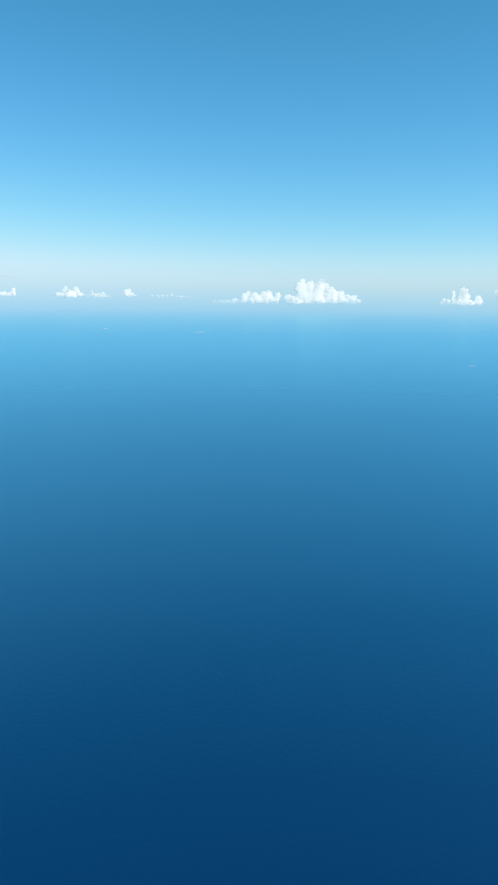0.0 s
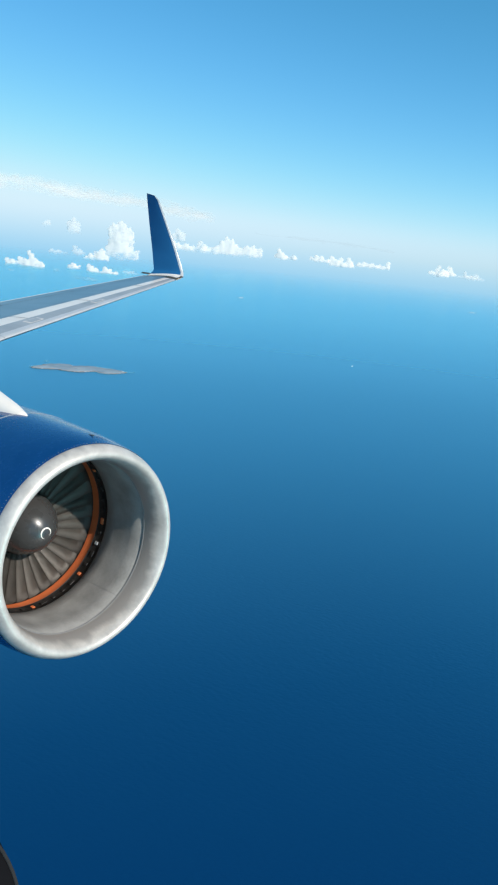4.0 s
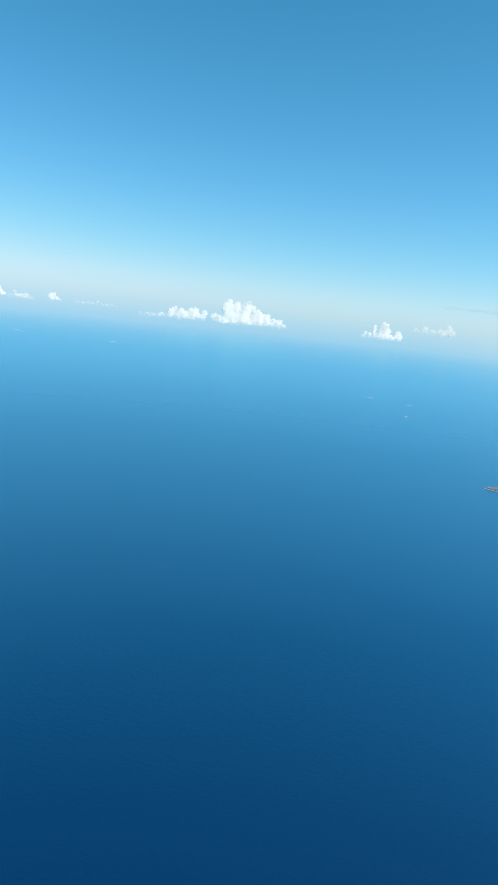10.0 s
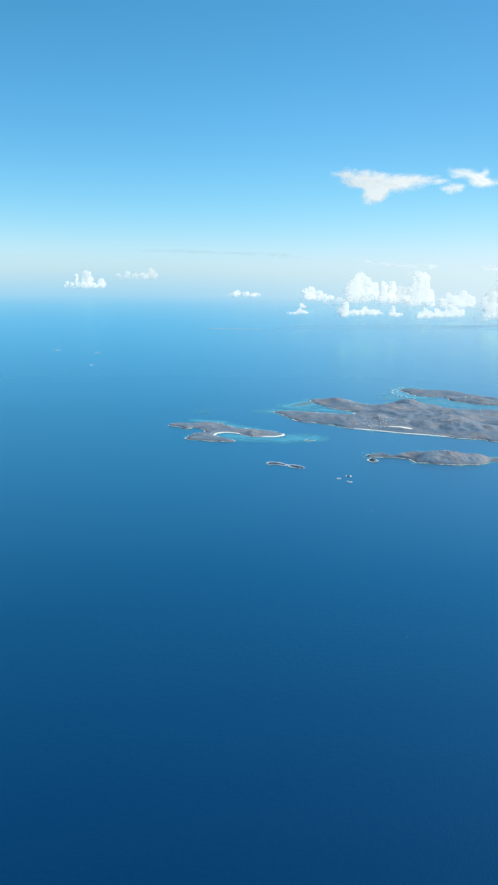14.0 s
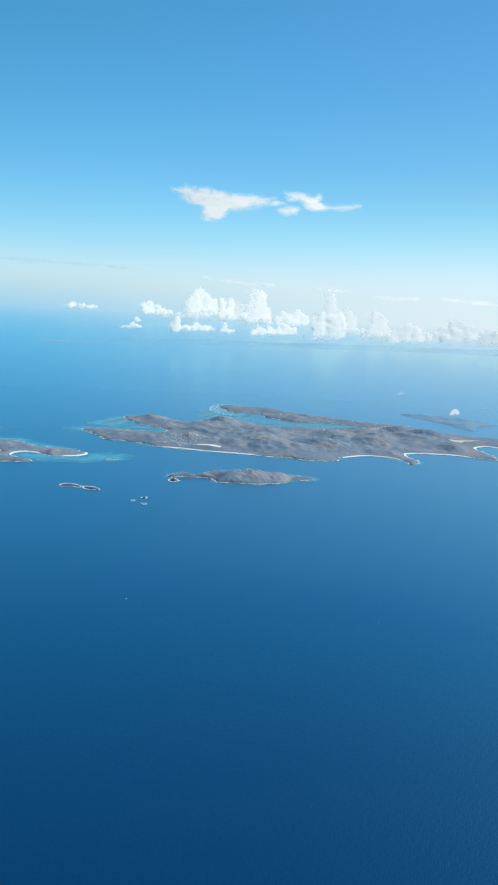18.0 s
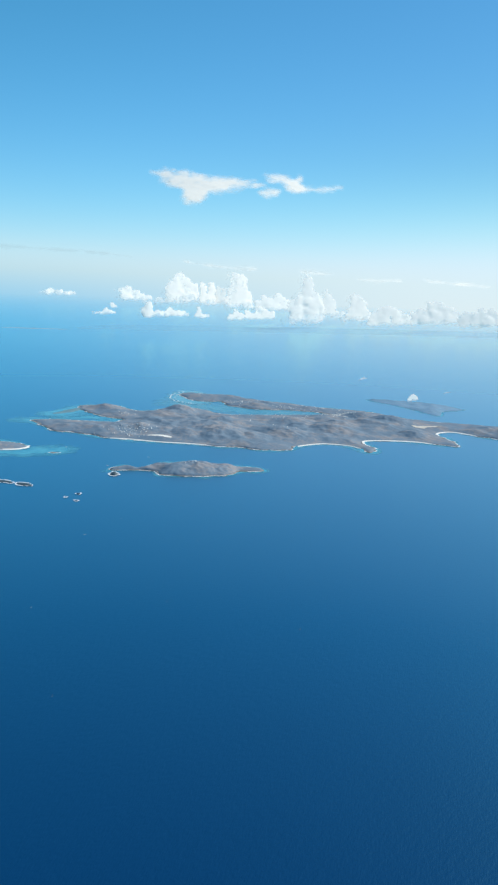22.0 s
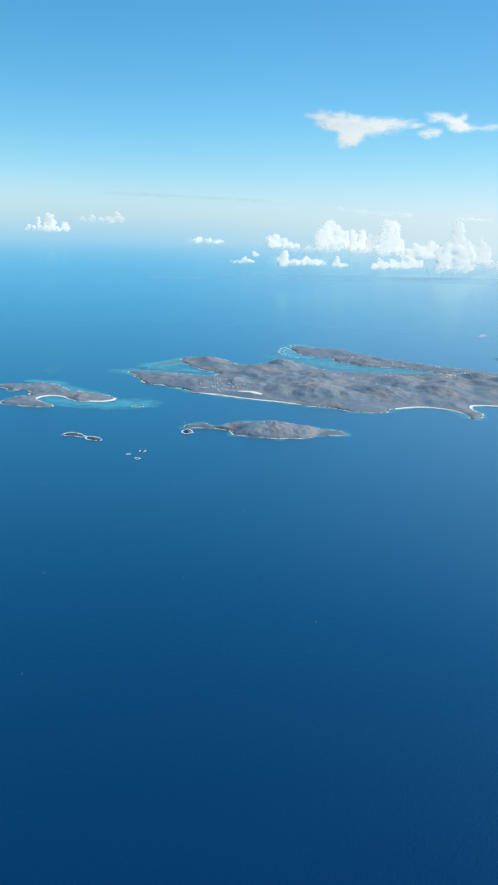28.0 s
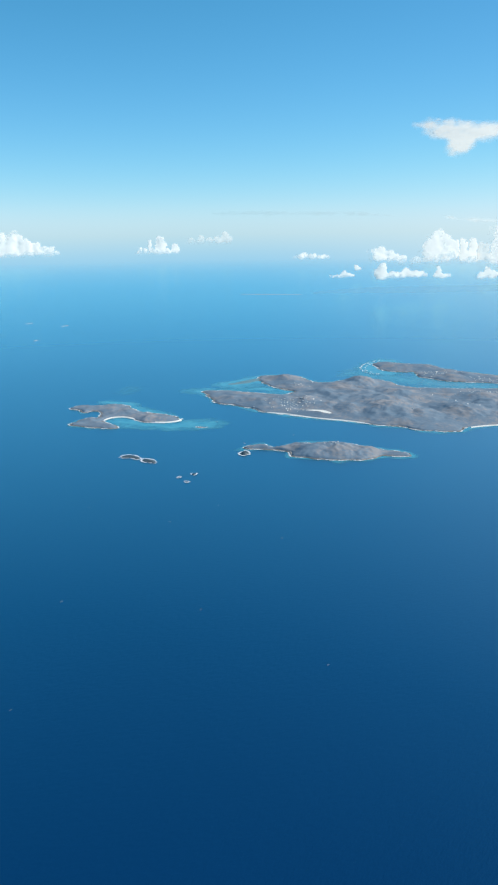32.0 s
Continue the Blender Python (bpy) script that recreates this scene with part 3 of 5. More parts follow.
island("far_reef", "curved line of surf on a reef off a ridge", [[(500, 733), (479, 717), (465.5, 700), (458, 678), (462, 660), (465, 661), (462, 678), (469, 698), (481.5, 713.5), (501, 730)]],
       0.2, 2.0, 61, 0.6, SAND, (), 0.0, 0.26, 9.0, 0.3, False, False, pools=(([(506, 724), (486, 708), (474, 688), (474, 664)], 19, 1.0, 0),))
LUIS = [(668, 595), (690, 580), (706, 560), (718, 532), (718, 499), (703, 495), (684, 499), (658, 483), (655, 491), (664, 535), (665, 565)]
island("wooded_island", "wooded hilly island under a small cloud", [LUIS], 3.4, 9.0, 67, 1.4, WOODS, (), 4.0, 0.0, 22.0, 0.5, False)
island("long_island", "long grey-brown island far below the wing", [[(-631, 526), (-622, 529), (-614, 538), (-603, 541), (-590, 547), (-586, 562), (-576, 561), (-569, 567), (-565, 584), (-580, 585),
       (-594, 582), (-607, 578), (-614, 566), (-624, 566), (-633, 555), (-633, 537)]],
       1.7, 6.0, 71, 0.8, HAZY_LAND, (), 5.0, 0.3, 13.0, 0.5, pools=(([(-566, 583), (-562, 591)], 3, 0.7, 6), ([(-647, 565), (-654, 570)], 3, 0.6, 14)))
FAR_SHORE = [(840, 1705), (870, 1690), (1060, 1610), (1265, 1548), (1489, 1443), (1708, 1334), (1900, 1227), (2150, 1090), (2330, 1250), (2040, 1440),
             (1800, 1560), (1500, 1690), (1250, 1780), (1020, 1820), (880, 1760)]
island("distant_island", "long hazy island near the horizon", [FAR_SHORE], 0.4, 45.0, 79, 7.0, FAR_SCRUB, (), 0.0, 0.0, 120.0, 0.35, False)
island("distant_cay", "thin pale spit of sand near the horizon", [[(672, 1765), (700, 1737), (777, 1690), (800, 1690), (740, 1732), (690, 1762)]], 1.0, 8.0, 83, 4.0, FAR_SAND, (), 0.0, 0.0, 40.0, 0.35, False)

# pale flat behind the far beach
def draped(name, label, outline, material):
    """A sheet that lies on the large island's ground."""
    pts = round_line(outline, 6, True)
    cx_, cy_ = sum(p[0] for p in pts) / len(pts), sum(p[1] for p in pts) / len(pts)
    gx, gy = np.meshgrid(np.arange(min(p[0] for p in pts) - 1, max(p[0] for p in pts) + 1, 0.5), np.arange(min(p[1] for p in pts) - 1, max(p[1] for p in pts) + 1, 0.5), indexing="ij")
    x0_, y0_, _, gz, _ = HEIGHTS["large_island"]
    ii, jj = np.round(gx - x0_).astype(int), np.round(gy - y0_).astype(int)
    lie = np.max([gz[ii + a, jj + c] for a in (-1, 0, 1) for c in (-1, 0, 1)], axis=0) + 0.04
    v, f, _ = sheet(shore_distance(gx, gy, pts) > 0, gx - cx_, gy - cy_, lie - lie.min())
    ob = mesh_part(name, quick_mesh(name, v, f), material, None)
    ob.location = (cx_, cy_, float(lie.min()))
    tagged(ob, label, name.replace("_", " "))


draped("salt_flat", "pale dry salt flat behind a beach", [(577, 453), (577, 440), (586, 441), (601, 436), (589, 446)], DRY_FLAT)
draped("sand_clearing", "bright white sand clearing behind a beach", [(335, 531), (339, 525), (346, 513), (348, 515), (344, 526)], SAND)


# ---- houses ----
def house(w, dpt, h):
    thing = tagged(new("house"), "small white-walled house with a pale roof", "house", "houses on the islands")
    bm = bmesh.new()
    bmesh.ops.create_cube(bm, size=1, matrix=Matrix.Translation((0, 0, h / 2 - 0.25)) @ Matrix.Diagonal((w, dpt, h + 0.5, 1)))
    part("wall", bm, PLASTER, thing)
    bm = bmesh.new()
    o = 0.08
    vs = [bm.verts.new(v) for v in ((-w / 2 - o, -dpt / 2 - o, h), (w / 2 + o, -dpt / 2 - o, h), (w / 2 + o, dpt / 2 + o, h), (-w / 2 - o, dpt / 2 + o, h),
                                    (-w / 2 - o, 0, h + dpt * 0.3), (w / 2 + o, 0, h + dpt * 0.3))]
    for q in ((0, 1, 5, 4), (2, 3, 4, 5), (1, 2, 5), (3, 0, 4), (3, 2, 1, 0)):
        bm.faces.new([vs[k] for k in q])
    part("roof", bm, ROOFING, thing)
    return thing


rng = random.Random(5)
models = [house(0.8, 0.7, 0.3), house(1.15, 0.7, 0.3), house(0.65, 0.6, 0.34)]
towns = [("large_island", 332, 551, 15, 60), ("large_island", 556, 530, 20, 110), ("large_island", 516, 634, 18, 36), ("large_island", 533, 592, 14, 18), ("large_island", 511, 540, 14, 16),
         ("large_island", 480, 545, 34, 22), ("large_island", 372, 632, 14, 7), ("scrub_island", 312, 428, 6, 7), ("large_island", 440, 505, 45, 10), ("large_island", 560, 575, 20, 20)]
placed = 0
for where, cx_, cy_, spread, count in towns:
    made = tries = 0
    while made < count and tries < 600:
        tries += 1
        x, y = rng.gauss(cx_, spread * 0.55), rng.gauss(cy_, spread * 0.55)
        z = ground_at(where, x, y)
        if z is None:
            continue
        m = pose(x, y, z - 0.1, 0, 0, rng.uniform(0, 180))
        if placed < len(models):
            models[placed].matrix_basis = m
        else:
            copy_thing(rng.choice(models), m)
        placed += 1
        made += 1


# ---- boats ----
def boat(x, y, turn, size, moving=True):
    thing = tagged(new("boat"), "small white motor boat trailing a short wake" if moving else "white boat lying still on the sea", "boat", "boats on the open sea")
    bm = bmesh.new()
    rings_ = []
    for u, w, h in ((-0.5, 0.14, 0.16), (-0.2, 0.17, 0.16), (0.2, 0.14, 0.19), (0.42, 0.06, 0.23), (0.5, 0.005, 0.25)):
        rings_.append([bm.verts.new((u, s * k, zz)) for s, k, zz in ((-1, w * 0.5, -0.06), (-1, w, h), (1, w, h), (1, w * 0.5, -0.06))])
    for a, c in zip(rings_[:-1], rings_[1:]):
        for k in range(4):
            bm.faces.new((a[k], a[(k + 1) % 4], c[(k + 1) % 4], c[k]))
    bm.faces.new(rings_[0][::-1])
    bmesh.ops.recalc_face_normals(bm, faces=bm.faces[:])
    part("hull", bm, HULL, thing)
    bm = bmesh.new()
    bmesh.ops.create_cube(bm, size=1, matrix=Matrix.Translation((-0.08, 0, 0.23)) @ Matrix.Diagonal((0.34, 0.2, 0.16, 1)))
    bmesh.ops.bevel(bm, geom=bm.edges[:], offset=0.03, segments=2, affect="EDGES")
    part("cabin", bm, HULL, thing)
    if moving:
        bm = bmesh.new()
        prev = None
        for k in range(9):
            u, w = -0.5 - k * 0.22, 0.06 + 0.035 * k
            pair = (bm.verts.new((u, -w, 0.03)), bm.verts.new((u, w, 0.03)))
            if prev:
                bm.faces.new((prev[0], pair[0], pair[1], prev[1]))
            prev = pair
        part("wake", bm, FOAM, thing, "white foaming wake")
    thing.matrix_basis = pose(x, y, 0, 0, 0, turn) @ Matrix.Diagonal((size, size, size, 1))
    return thing


for x, y, turn, size in ((262, 462, 100, 0.8), (213, 352, 60, 0.45), (150, 372, 30, 0.4), (184, 338, 140, 0.45), (128, 270, 20, 0.35),
                         (228, 300, 75, 0.4), (176, 246, 50, 0.3), (262, 528, 10, 0.8), (300, 470, 120, 0.6), (108, 205, 40, 0.25), (205, 196, 15, 0.25)):
    boat(x, y, turn, size)
boat(-442, 874, 60, 2.4, False)


# ---- clouds ----
def clumps(keep, least):
    """The separate patches of a grid, each with its margin, down to a least number of cells."""
    wide = keep.copy()
    for k in (-1, 1):
        wide |= np.roll(keep, k, 0) | np.roll(keep, k, 1)
    mark = np.where(wide, np.arange(1, wide.size + 1).reshape(wide.shape), 0)
    while True:
        grown = np.pad(mark, 1)
        best = np.maximum.reduce([grown[a:a + mark.shape[0], c:c + mark.shape[1]] for a in (0, 1, 2) for c in (0, 1, 2)])
        best = np.where(wide, best, 0)
        for axis in (0, 1):          # hurry along whole runs
            best = np.where(wide, np.maximum(best, np.where(np.roll(wide, 1, axis), np.roll(best, 1, axis), 0)), 0)
        if (best == mark).all():
            break
        mark = best
    out = []
    for number in np.unique(mark[mark > 0]):
        patch = keep & (mark == number)
        if patch.sum() >= least:
            out.append(patch)
    return out


def heap(label, ref, dist, base, turrets, material, seed):
    """Heaped cloud: billows on billows, piled up to each turret (heading, top, half width in degrees), thin at the rim and the base."""
    rnd = random.Random(seed)
    mid = (min(q[0] for q in turrets) + max(q[0] for q in turrets)) / 2
    origin = ref + heading(mid, 0) * dist + Vector((0, 0, dist * math.tan(radians(base))))
    twist = min(max(-18 - mid, -56), 25)     # so that the lit side shows
    right, away = heading(mid + twist + 90, 0), heading(mid + twist, 0)
    long_ = 1 / math.cos(radians(twist))
    billows = []
    row = sorted(turrets)
    for (a0, t0, h0), (a1, t1, h1) in zip(row[:-1], row[1:]):     # lower heads close the gaps between the turrets
        if 0.2 < a1 - a0 < 0.9 and h0 + h1 < 0.6:
            turrets = turrets + [((a0 + a1) / 2, max(min(t0, t1) - (h0 + h1) * 0.16, base + 0.12), (h0 + h1) * 0.55)]

    def billow(c, w, r, near, depth):
        billows.append((c, max(w, r * 0.25), r, near))
        if depth:
            for _ in range(6 if depth == 2 else 4):
                a, q = rnd.uniform(-0.7, 3.84), r * rnd.uniform(0.34, 0.56)
                billow(c + math.cos(a) * r * 0.78, w + math.sin(a) * r * 0.74, q, near + r * rnd.uniform(-0.1, 0.45), depth - 1)

    for az, top, half in turrets:
        c, r = dist * math.tan(radians(az - mid)), dist * radians(half) * 0.86
        w = dist * radians(top - base) - r * 1.12
        near = rnd.uniform(-0.6, 0.6) * r
        while True:
            billow(c, w, r, near, 2)
            if w < r * 0.7:
                break
            w -= r * rnd.uniform(0.75, 1.0)
            r *= rnd.uniform(0.92, 1.07)
            c += rnd.uniform(-0.35, 0.35) * r
    cell = dist * radians(0.034)
    tall = max(q[1] + q[2] for q in billows)
    wide = max(abs(q[0]) + q[2] for q in billows) * 1.05
    size = dist * radians(sum(q[2] for q in turrets) / len(turrets))
    gu, gw = np.meshgrid(np.arange(-wide, wide, cell), np.arange(-size * 0.6, tall * 1.06, cell), indexing="ij")
    k = 1.6 / size
    wu = gu + (fbm(gu * k, gw * k, seed + 300, 3) - 0.5) * size * 0.55
    ww = gw + (fbm(gu * k + 40, gw * k, seed + 340, 3) - 0.5) * size * 0.55
    through_, relief = np.zeros(gu.shape), np.full(gu.shape, -size)
    for c, w, r, near in billows:
        i0, i1 = int((c - r - size + wide) / cell), int((c + r + size + wide) / cell) + 1
        s = slice(max(i0, 0), max(i1, 1))
        half_chord = np.sqrt(np.clip(r * r - (wu[s] - c) ** 2 - (ww[s] - w) ** 2, 0, None))
        through_[s] += half_chord
        relief[s] = np.where(half_chord > 0, np.maximum(relief[s], near + half_chord), relief[s])
    relief = np.where(through_ > 0, relief, 0)
    for _ in range(13):
        wrap = np.pad(relief, 1, mode="edge")
        relief = (wrap[1:-1, 1:-1] * 2 + wrap[:-2, 1:-1] + wrap[2:, 1:-1] + wrap[1:-1, :-2] + wrap[1:-1, 2:]) / 6
    body = (1 - np.exp(-through_ / (size * 0.85))) * np.clip((gw + size * 0.3) / max(size * 1.3, tall * 0.38), 0, 1) ** 0.8
    body *= np.clip(0.75 + 1.1 * (fbm(gu * k * 0.35 + 7, gw * k * 0.35, seed + 380, 3) - 0.3), 0.5, 1)
    grids = []
    bulge = 0.48 if mid < 36 else 0.38 if mid < 43 else 0.27     # heads flattened towards the sun, to keep dark pits out of the camera's view
    for far in (-relief * bulge, relief * 0.2 + size):
        grids.append((right.x * gu * long_ + away.x * far, right.y * gu * long_ + away.y * far, gw))
    made = []
    for keep in clumps(body > 0.015, 30):
        v, f, used, inner = closed_sheet(keep, *grids)
        me = quick_mesh("cloud", v, f)
        at = me.attributes.new("thick", "FLOAT", "POINT")
        at.data.foreach_set("value", np.concatenate([body[used], body[used][inner] * 0.05]).astype(np.float32))
        ob = mesh_part("cloud", me, material, None)
        ob.location = origin
        made.append(tagged(ob, label, "cloud", "clouds along the horizon"))
    return made


HEAP = "white heaped cumulus cloud with a flat base"
TOWER = "tall white towering cumulus cloud"
ROW = "small white cumulus puff in a row"
PUFF = "small white cumulus puff at the horizon"
FAINT = "faint pale cumulus cloud in haze"
STREAK = "low pale streak of cumulus cloud"
BANK = "long pale bank of cumulus in haze"
heap(STREAK, MID, 3400, -1.54, [(23.02, -1.26, 0.25), (23.57, -1.04, 0.33), (24.12, -1.18, 0.33), (24.67, -1.32, 0.29), (25.22, -1.38, 0.25)], CLOUD, 1)
heap(ROW, MID, 2000, -2.85, [(26.50, -2.59, 0.17), (26.90, -2.61, 0.17), (27.39, -2.39, 0.29), (27.71, -2.55, 0.25), (28.08, -2.66, 0.12)], CLOUD, 2)
heap("tiny puff of white cumulus cloud", MID, 2400, -2.37, [(27.88, -1.97, 0.17), (28.08, -2.13, 0.17)], CLOUD, 3)
heap(HEAP, MID, 3400, -1.75, [(28.65, -0.80, 0.25), (29.09, -0.67, 0.33), (28.85, -1.12, 0.42), (29.59, -0.93, 0.37), (30.08, -1.24, 0.42), (30.58, -1.42, 0.37)], CLOUD, 4)
heap(HEAP, MID, 1760, -2.90, [(30.21, -2.09, 0.21), (30.46, -1.76, 0.33), (30.59, -2.28, 0.37), (31.08, -2.35, 0.42), (31.67, -2.37, 0.37), (32.08, -2.19, 0.33), (32.50, -2.34, 0.46), (33.09, -2.52, 0.42), (33.42, -2.64, 0.21)], CLOUD, 5)
heap(ROW, MID, 1830, -2.89, [(34.01, -2.49, 0.21), (34.21, -2.07, 0.17), (34.39, -2.52, 0.29), (34.85, -2.58, 0.17)], CLOUD, 6)
heap(TOWER, MID, 3900, -1.70, [(31.97, -0.47, 0.21), (32.17, -0.22, 0.25), (32.58, 0.08, 0.25), (32.95, 0.38, 0.37), (33.37, 0.08, 0.37), (33.66, -0.24, 0.37), (34.00, -0.39, 0.29), (32.64, -0.85, 0.62), (33.39, -0.95, 0.62), (33.89, -1.05, 0.37)], CLOUD, 7)
heap(TOWER, MID, 3800, -1.91, [(34.58, -0.20, 0.17), (34.76, -0.52, 0.21), (35.21, -0.18, 0.25), (35.38, -0.54, 0.25), (35.06, -1.00, 0.46), (35.40, -1.15, 0.33), (34.73, -1.30, 0.29)], CLOUD, 8)
heap(FAINT, MID, 3900, -1.87, [(35.80, -0.48, 0.21), (36.18, -0.55, 0.21), (36.56, -0.57, 0.21), (35.99, -1.13, 0.37), (36.49, -1.23, 0.37)], CLOUD_PALE, 9)
heap(TOWER, MID, 3700, -2.15, [(36.85, 0.59, 0.21), (37.15, 0.52, 0.29), (37.49, 0.41, 0.33), (37.78, 0.30, 0.17), (37.38, -0.17, 0.42), (37.68, -0.45, 0.46), (37.91, -0.81, 0.42), (38.01, -1.22, 0.46), (37.46, -1.07, 0.54), (36.95, -0.93, 0.37), (37.90, -1.59, 0.58), (37.01, -1.63, 0.42)], CLOUD, 10)
heap(HEAP, MID, 2350, -2.87, [(36.74, -2.39, 0.25), (37.07, -2.04, 0.21), (37.25, -2.32, 0.33), (37.96, -2.13, 0.25), (38.14, -2.37, 0.29), (38.79, -1.85, 0.29), (39.05, -1.96, 0.33), (38.64, -2.27, 0.42), (39.40, -2.20, 0.42), (39.83, -2.30, 0.29)], CLOUD, 11)
heap(HEAP, MID, 3300, -2.09, [(38.81, -1.35, 0.29), (39.14, -1.05, 0.25), (39.56, -1.15, 0.29), (40.14, -0.84, 0.33), (40.48, -1.03, 0.29), (40.79, -1.27, 0.33), (39.79, -1.43, 0.50), (40.55, -1.52, 0.50)], CLOUD, 12)
heap("huge towering white cumulus cloud", MID, 2180, -3.03, [(41.17, -1.21, 0.29), (41.66, -0.98, 0.29), (41.48, -1.65, 0.54), (41.81, -0.61, 0.25), (42.00, 0.30, 0.27), (42.30, 0.60, 0.31), (42.46, 0.10, 0.36), (42.34, -0.38, 0.37), (42.89, -0.52, 0.33), (43.16, -0.80, 0.29), (42.71, -1.10, 0.66), (42.11, -1.62, 0.66), (43.24, -1.49, 0.50), (41.73, -2.31, 0.66), (42.56, -2.14, 0.71), (43.20, -2.24, 0.46), (42.37, -2.57, 0.58)], CLOUD, 13)
heap(TOWER, MID, 2600, -2.44, [(43.76, -0.40, 0.17), (43.90, -0.72, 0.29), (44.22, -1.12, 0.25), (43.67, -1.02, 0.29), (43.99, -1.42, 0.46), (43.63, -1.72, 0.37), (44.52, -1.93, 0.33), (44.94, -2.00, 0.33)], CLOUD, 14)
heap(TOWER, MID, 2500, -2.60, [(45.69, -0.61, 0.21), (45.98, -0.68, 0.29), (46.32, -0.87, 0.29), (46.59, -1.10, 0.25), (46.15, -1.28, 0.46), (45.71, -1.59, 0.37), (46.50, -1.64, 0.42), (46.03, -1.99, 0.58), (45.50, -2.14, 0.33), (46.94, -1.95, 0.33)], CLOUD, 15)
heap(HEAP, MID, 2400, -2.85, [(47.43, -1.88, 0.33), (47.81, -1.50, 0.33), (48.30, -1.35, 0.37), (48.80, -1.53, 0.37), (49.27, -1.76, 0.37), (49.73, -1.94, 0.29), (50.13, -1.76, 0.17), (47.17, -2.31, 0.33), (47.94, -2.07, 0.54), (49.01, -2.14, 0.50), (48.30, -2.42, 0.42), (50.08, -2.21, 0.29)], CLOUD, 16)
heap(HEAP, MID, 2300, -2.61, [(50.29, -1.75, 0.25), (50.63, -1.45, 0.29), (51.04, -1.59, 0.25), (51.32, -1.01, 0.25), (51.63, -0.88, 0.29), (52.08, -1.06, 0.33), (52.50, -1.28, 0.29), (52.87, -1.34, 0.29), (53.21, -1.61, 0.25), (51.80, -1.51, 0.58), (52.63, -1.80, 0.54), (51.04, -2.04, 0.42), (53.37, -2.04, 0.25)], CLOUD, 17)
heap(HEAP, MID, 2200, -2.63, [(53.65, -1.71, 0.25), (54.03, -1.57, 0.33), (54.47, -1.59, 0.29), (54.86, -1.21, 0.25), (55.12, -1.43, 0.29), (55.57, -1.33, 0.33), (56.02, -1.59, 0.29), (56.46, -1.68, 0.25), (54.62, -1.98, 0.46), (55.47, -1.89, 0.50), (56.26, -2.05, 0.37)], CLOUD, 18)
heap(HEAP, MID, 2100, -2.65, [(56.91, -1.58, 0.33), (57.44, -1.24, 0.42), (58.06, -1.05, 0.37), (58.69, -1.33, 0.42), (59.34, -1.45, 0.42), (59.95, -1.26, 0.37), (60.57, -1.54, 0.33), (57.70, -1.89, 0.58), (59.02, -1.94, 0.58), (60.14, -1.95, 0.46)], CLOUD, 19)
heap(BANK, MID, 4400, -1.91, [(31.07, -1.45, 0.33), (31.82, -1.29, 0.42), (32.64, -1.18, 0.50), (33.56, -1.31, 0.46), (34.53, -1.35, 0.46), (35.49, -1.32, 0.46), (36.41, -1.28, 0.50), (37.25, -1.33, 0.50), (38.19, -1.46, 0.46), (39.03, -1.55, 0.42), (39.96, -1.47, 0.46), (41.05, -1.46, 0.50)], CLOUD_PALE, 20)
heap(BANK, MID, 3000, -2.45, [(43.60, -1.89, 0.46), (44.65, -1.97, 0.46), (45.49, -1.97, 0.46), (46.52, -1.84, 0.50), (47.76, -1.87, 0.50), (49.00, -1.89, 0.50), (50.22, -1.88, 0.50), (51.42, -1.70, 0.54), (52.83, -1.79, 0.50), (54.02, -1.89, 0.46), (55.20, -1.83, 0.46), (56.55, -1.88, 0.50), (57.89, -1.92, 0.50)], CLOUD_PALE, 21)
heap("wide white cumulus bank with a domed top", SEAT, 4450, -1.02, [(-3.06, -0.69, 0.25), (-2.35, -0.77, 0.25), (-1.59, -0.64, 0.25), (-1.00, -0.26, 0.25), (-0.75, -0.10, 0.21), (-0.25, -0.22, 0.29), (0.38, -0.13, 0.29), (0.84, -0.08, 0.25), (1.43, -0.24, 0.29), (2.19, -0.32, 0.33), (2.88, 0.55, 0.21), (3.17, 0.80, 0.25), (3.63, 0.56, 0.29), (3.88, 0.68, 0.21), (4.34, 0.60, 0.29), (4.71, 0.81, 0.25), (5.05, 0.57, 0.25), (5.43, 0.25, 0.29), (4.27, 0.07, 0.66), (4.90, -0.05, 0.54), (3.44, -0.10, 0.50), (5.93, -0.04, 0.25), (6.31, 0.01, 0.21), (6.65, -0.28, 0.25), (7.18, -0.31, 0.25), (7.61, -0.63, 0.21), (4.28, -0.46, 0.75), (0.93, -0.54, 0.58), (2.61, -0.60, 0.50), (6.37, -0.56, 0.42)], CLOUD, 23)
heap(HEAP, SEAT, 4400, -0.99, [(13.51, -0.49, 0.17), (14.18, 0.08, 0.12), (14.30, -0.56, 0.17), (14.79, 0.32, 0.17), (15.00, 0.16, 0.21), (15.13, -0.07, 0.21), (14.92, -0.39, 0.33), (15.32, -0.59, 0.33), (15.88, -0.22, 0.21), (16.12, -0.46, 0.21), (15.75, -0.66, 0.33), (14.55, -0.71, 0.33)], CLOUD, 24)
heap(PUFF, SEAT, 4500, -0.57, [(-13.64, -0.29, 0.21), (-13.38, 0.15, 0.17), (-13.27, -0.17, 0.25), (-13.00, -0.28, 0.17), (-14.12, -0.41, 0.21)], CLOUD, 25)
heap(FAINT, SEAT, 4500, -0.68, [(-12.12, -0.44, 0.25), (-11.54, -0.15, 0.21), (-11.14, -0.43, 0.25), (-11.71, -0.44, 0.33)], CLOUD_PALE, 26)
heap(PUFF, SEAT, 4500, -0.58, [(-9.79, -0.09, 0.17), (-9.58, -0.01, 0.17), (-9.42, -0.25, 0.21), (-9.14, -0.46, 0.17)], CLOUD, 27)
